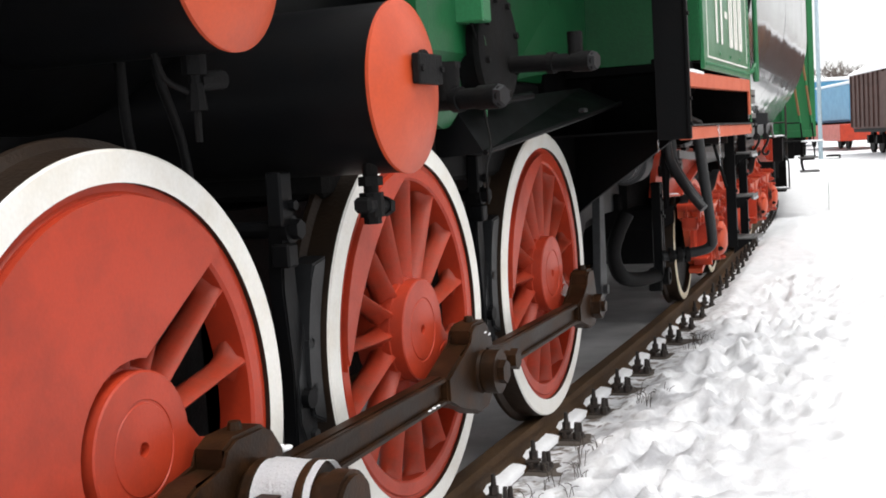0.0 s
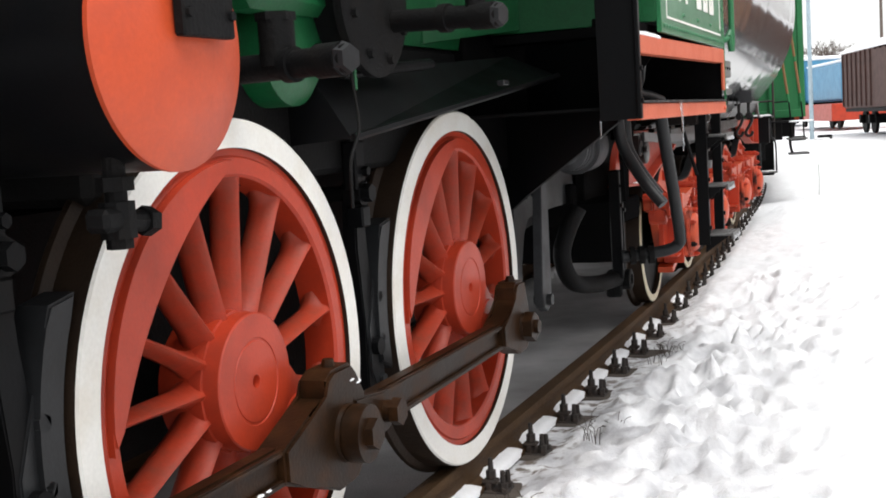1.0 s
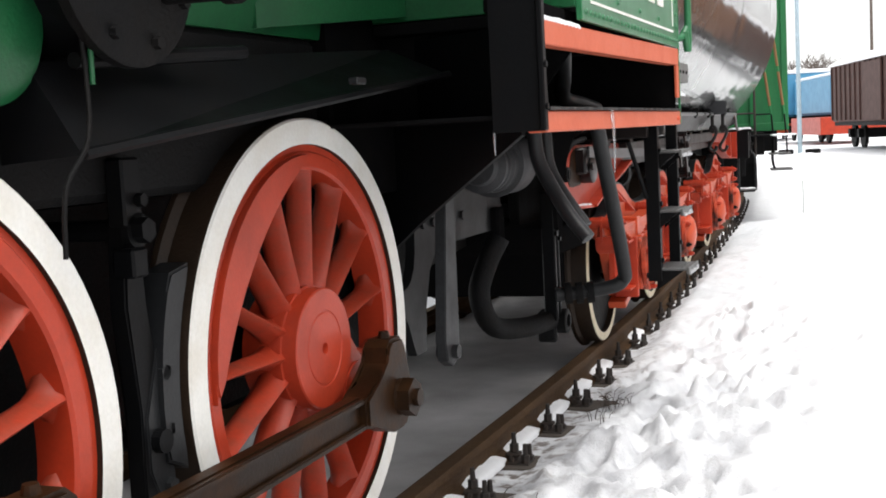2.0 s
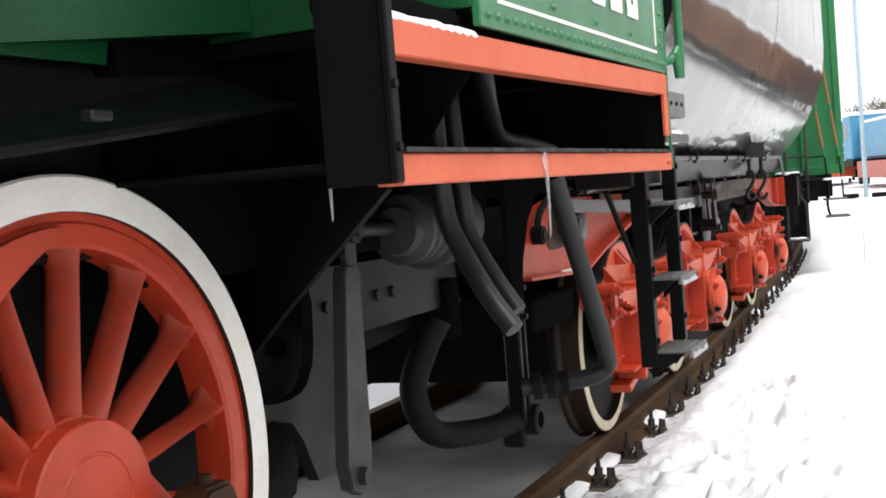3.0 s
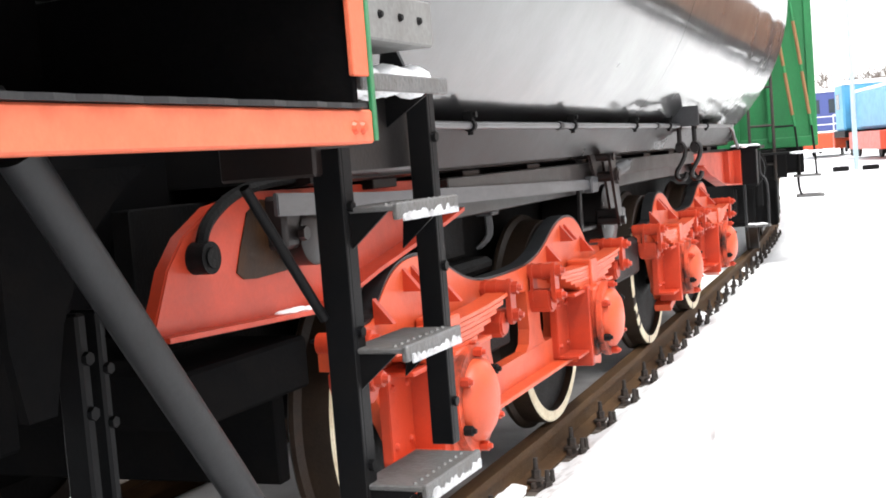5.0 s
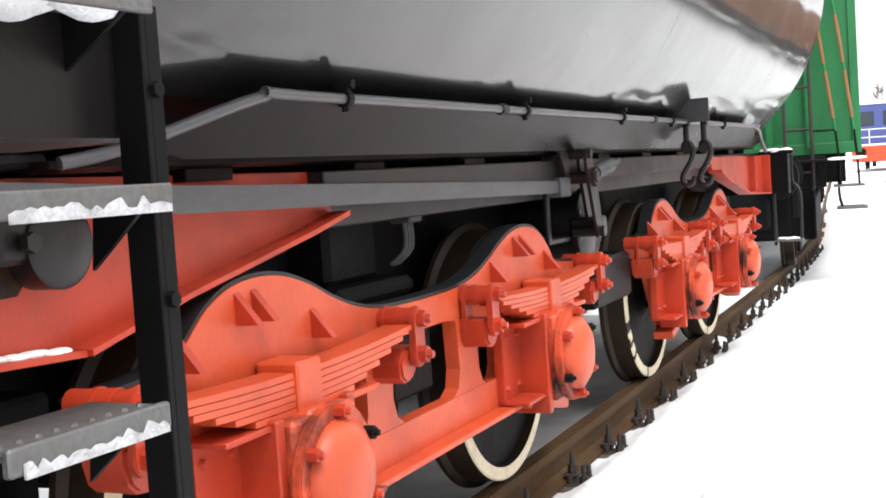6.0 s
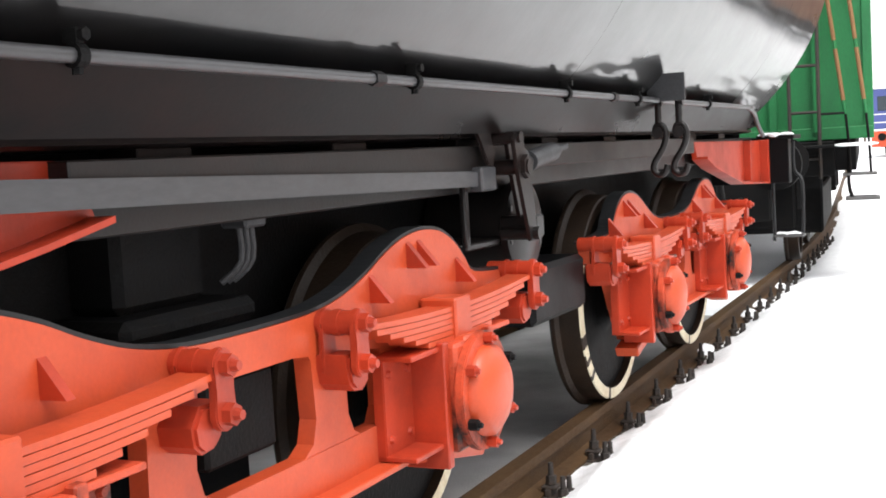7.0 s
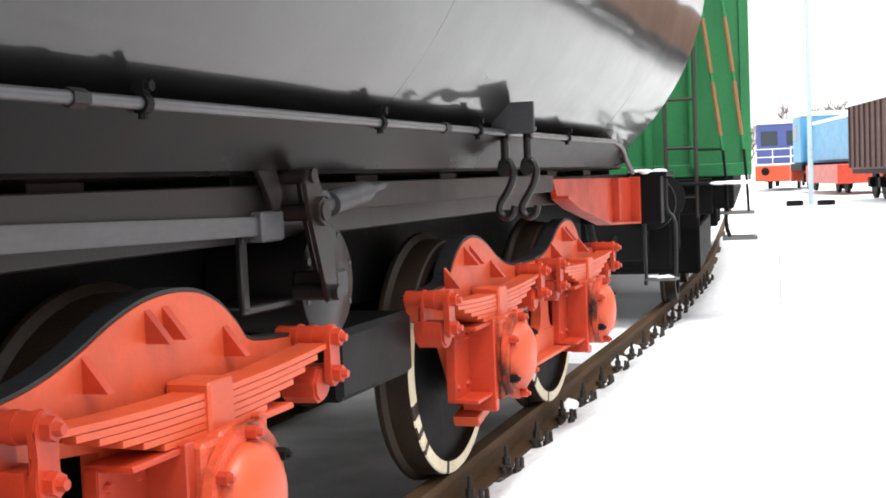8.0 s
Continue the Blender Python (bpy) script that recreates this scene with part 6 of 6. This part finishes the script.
def yard_loco(p, heading, paint, label, length=12.0):
    """A hood unit with its cab at the origin end; red sills and buffer beam."""
    root = empty("diesel_locomotive", label, "locomotive", "locomotives in the yard")
    def bp(name, bm, material, lab=""):
        return part(name, bm, material, root, lab)
    bm = B()
    box(bm, -1.0, 1.0, 2.9, length, 1.35, 3.2, 0.12)
    bp("hood", bm, paint)
    bm = B()
    box(bm, -1.42, 1.42, 0.5, 2.9, 1.35, 3.7, 0.10)
    bp("cab", bm, paint)
    bm = B()
    box(bm, -1.5, 1.5, 0.4, 3.0, 3.66, 3.86, 0.09)
    box(bm, -0.95, 0.95, 3.0, length, 3.19, 3.34, 0.07)
    bp("snow_cover", bm, SNOW, "thick snow on the roof")
    for x0, x1 in ((-1.15, -0.25), (0.25, 1.15)):
        bm = B()
        box(bm, x0, x1, 0.485, 0.51, 2.45, 3.25, 0.02)
        bp("cab_window", bm, GLASS, "dark cab window")
    for s in (-1, 1):
        bm = B()
        box(bm, *sorted((s * 1.405, s * 1.43)), 0.9, 1.9, 2.45, 3.25, 0.02)
        bp("cab_window", bm, GLASS, "dark cab window")
    bm = B()
    box(bm, -1.5, 1.5, 4.6, length, 0.42, 1.25, 0.03)
    bp("side_sill", bm, RED if paint is BLUE else SOOT)
    bm = B()
    box(bm, -1.45, 1.45, -0.05, 3.2, 1.0, 1.35, 0.03)
    bp("frame", bm, SOOT)
    bm = B()
    box(bm, -1.45, 1.45, -0.5, -0.05, 0.45, 1.30, 0.04)
    bp("buffer_beam", bm, ORANGE, "red buffer beam")
    bm = B()
    box(bm, -1.4, 1.4, -0.45, 0.45, 1.31, 1.42, 0.05)
    bp("platform_snow", bm, SNOW, "snow on the front platform")
    for x in (-0.85, 0.85):
        bm = B()
        cyl(bm, (x, -1.0, 1.0), (x, -0.5, 1.0), 0.09, seg=12)
        cyl(bm, (x, -1.05, 1.0), (x, -1.0, 1.0), 0.22, seg=20)
        bp("buffer", bm, SOOT)
    bm = B()
    for x in (-1.45, -0.5, 0.5, 1.45):
        tube(bm, [(x, -0.05, 1.35), (x, -0.05, 2.25)], 0.025, 6, 2)
    tube(bm, [(-1.45, -0.05, 2.25), (1.45, -0.05, 2.25)], 0.025, 6, 2)
    tube(bm, [(-1.45, -0.05, 1.8), (1.45, -0.05, 1.8)], 0.025, 6, 2)
    bp("handrail", bm, WHITE, "white handrail")
    for y in (1.5, 3.3, length - 3.3, length - 1.5):
        bm = B()
        for x in (-0.8, 0.8):
            lathe(bm, [(-0.06, 0.5), (0.06, 0.5)], 28, at=(x, y, 0.5))
        box(bm, -1.1, 1.1, y - 0.2, y + 0.2, 0.4, 0.85, 0.02)
        bp("wheelset", bm, SOOT)
    root.matrix_basis = Matrix.Translation(p) @ Matrix.Rotation(heading, 4, "Z")
    return root


yard_loco((-3.1, 69.0, -0.02), math.pi + CAR, BLUE, "light blue diesel locomotive with snow on its roof")
yard_loco((-5.5, 74.0, -0.02), radians(3), VIOLET, "dark blue diesel locomotive with snow on its roof")


def pole(x, y, h, r, material, label):
    bm = B()
    cyl(bm, (x, y, -0.4), (x, y, h), r, r * 0.6, seg=14)
    ob = part("lamp_pole", bm, material, smooth=60)
    return tagged(ob, label, "pole")


pole(-1.68, 46.0, 14.0, 0.09, POLE, "tall pale blue-grey pole with tyres at its foot")
pole(0.3, 90.0, 14.0, 0.14, BARK, "tall dark wooden pole above the wagons")
for dx, dy in ((-0.42, -0.2), (0.42, -0.5)):
    bm = B()
    lathe(bm, [(-0.08, 0.16), (-0.10, 0.22), (-0.08, 0.28), (0.08, 0.28), (0.10, 0.22), (0.08, 0.16)], 28, axis="z", at=(-1.68 + dx * 1.2, 46.0 + dy, -0.02), closed=True)
    tagged(part("old_tyre", bm, SOOT, smooth=50), "old black tyre lying in the snow", "tyre", group="tyres at the pole")
bm = B()
tube(bm, [(0.43, 16.6, -0.2), (0.44, 16.6, 0.15), (0.434, 16.6, 0.38)], 0.0035, 6, 2)
tagged(part("thin_stake", bm, RUSTY, smooth=60), "thin dark stake standing in the snow", "stake")


def tree(x, y, h, seed):
    rnd = random.Random(seed)
    root = empty("bare_tree", "leafless grey-brown winter tree at the yard's edge", "tree", "bare trees", at=(x, y, -0.2))
    bm = B()
    twigs = B()
    def limb(b, p, d, L, r, depth):
        q = p + d * L
        cyl(b, p, q, r, r * 0.6, seg=5 if depth else 8, caps=False)
        if depth >= 5:
            return
        for k in range(4 if depth else 6):
            t = rnd.uniform(0.45, 1.0)
            ax = Vector((rnd.uniform(-1, 1), rnd.uniform(-1, 1), rnd.uniform(-0.2, 0.9))).normalized()
            nd = (d * 0.75 + ax * 0.75).normalized()
            limb(twigs, p + d * L * t, nd, L * rnd.uniform(0.5, 0.72), max(r * (1 - 0.3 * t) * 0.68, 0.032), depth + 1)
    limb(bm, Vector((0, 0, 0)), Vector((0, 0, 1)), h * 0.36, h * 0.018, 1)
    part("trunk", bm, BARK, root)
    part("crown", twigs, BARK, root)
    return root


protos = [tree(-8, 150, 11, 1), tree(-5.5, 153, 12, 2), tree(-2.5, 150, 12, 3)]
rnd = random.Random(5)
for k in range(22):
    x = -18 + k * 1.7 + rnd.uniform(-0.8, 0.8)
    copy_thing(protos[k % 3], Matrix.Translation((x, 146 + rnd.uniform(-6, 14), -0.2)) @ Matrix.Rotation(rnd.uniform(0, 6), 4, "Z") @ Matrix.Scale(rnd.uniform(0.65, 1.0) * (1.0 if x < -3 else 1.2), 4))

# ---- sleepers and rail fastenings ----
bm = B()
box(bm, -1.20, 1.20, -0.12, 0.12, -0.15, 0.0, 0.012)
sl = tagged(part("sleeper", bm, WOOD), "dark weathered wooden sleeper half buried in snow", "sleeper", group="sleepers under the track")
sl.location = (TC, -5.5, -RAIL_H - 0.004)
spots = [-5.5 + 0.56 * k for k in range(46)]
for y in spots[1:31]:
    o = copy_thing(sl, Matrix.Translation((TC + curve(y) + random.uniform(-0.04, 0.04), y, -RAIL_H - 0.004)))


def plate_bm():
    bm = B()
    box(bm, -0.165, 0.165, -0.055, 0.055, -0.02, 0.004, 0.003)
    for s in (-1, 1):
        box(bm, *sorted((s * 0.070, s * 0.092)), -0.04, 0.04, 0.0, 0.032, 0.004)
        box(bm, *sorted((s * 0.05, s * 0.115)), -0.026, 0.026, 0.026, 0.044, 0.006)
    return bm


def bolt_bm():
    bm = B()
    cyl(bm, (0, 0, 0), (0, 0, 0.035), 0.021, seg=6)
    cyl(bm, (0, 0, 0.03), (0, 0, 0.085), 0.013, 0.010, seg=8)
    return bm


p0 = part("baseplate", plate_bm(), RUSTY, rail_near)
p0.location = (0, spots[0], -RAIL_H - 0.002)
b0 = part("bolt", bolt_bm(), RUSTY, rail_near)
b0.location = (0.085, spots[0], -RAIL_H + 0.044)
for y in spots:
    if y != spots[0]:
        again(p0, rail_near, at=(curve(y), y, -RAIL_H - 0.002))
        again(b0, rail_near, at=(0.085 + curve(y), y, -RAIL_H + 0.044))
    again(b0, rail_near, at=(0.145 + curve(y), y - 0.03, -RAIL_H + 0.002))
    again(b0, rail_near, at=(0.145 + curve(y), y + 0.035, -RAIL_H - 0.015))
    again(p0, rail_far, at=(2 * TC + curve(y), y, -RAIL_H - 0.002))
# snow caught on the rail foot between the fastenings
bm = B()
rnd = random.Random(3)
for y in spots[6:40]:
    if rnd.random() > (0.95 if y < 5 else 0.5):
        continue
    y0, y1 = y + rnd.uniform(0.02, 0.05), y + rnd.uniform(0.50, 0.54)
    if y > 6:
        y0 += rnd.uniform(0, 0.2)
    rings = []
    for k in range(13):
        yy = y0 + (y1 - y0) * k / 12
        e = min(1.0, min(k, 12 - k) / 2.0) * (0.75 + 0.35 * noise.noise((yy * 14, 0, 3)))
        c = curve(yy)
        rings.append([bm.verts.new((c + a, yy, b)) for a, b in ((0.0095, -0.135), (0.0095, -0.130 + 0.028 * e), (0.030, -0.133 + 0.026 * e), (0.054, -0.139 + 0.026 * e), (0.056 + 0.018 * e, -0.143 + 0.014 * e), (0.056 + 0.018 * e, -0.154), (0.0095, -0.150))])
    for P, Q in zip(rings, rings[1:]):
        for q in range(7):
            bm.faces.new((P[q], P[(q + 1) % 7], Q[(q + 1) % 7], Q[q]))
    bm.faces.new(rings[0]), bm.faces.new(rings[-1])
tagged(part("snow_on_rail", bm, SNOW, smooth=60), "snow caught on the foot of the rail", "snow", kind="stuff")

# dry grass stalks that show through beside the rail
bm = B()
rnd = random.Random(8)
for k in range(34):
    cx, cy = rnd.uniform(0.20, 0.42), rnd.choice((-0.6, 0.9, 1.4, 2.6, 4.4)) + rnd.gauss(0, 0.12)
    for q in range(4):
        a, h = rnd.uniform(0, 6.28), rnd.uniform(0.02, 0.07)
        p = Vector((cx + rnd.gauss(0, 0.02), cy + rnd.gauss(0, 0.02), -0.16))
        tube(bm, [p, p + Vector((0.3 * h * math.cos(a), 0.3 * h * math.sin(a), h + 0.02)), p + Vector((h * math.cos(a), h * math.sin(a), h + 0.035))], 0.0018, 4, 2)
tagged(part("dry_grass", bm, WOOD), "dry brown grass stalks sticking out of the snow", "grass", kind="stuff")
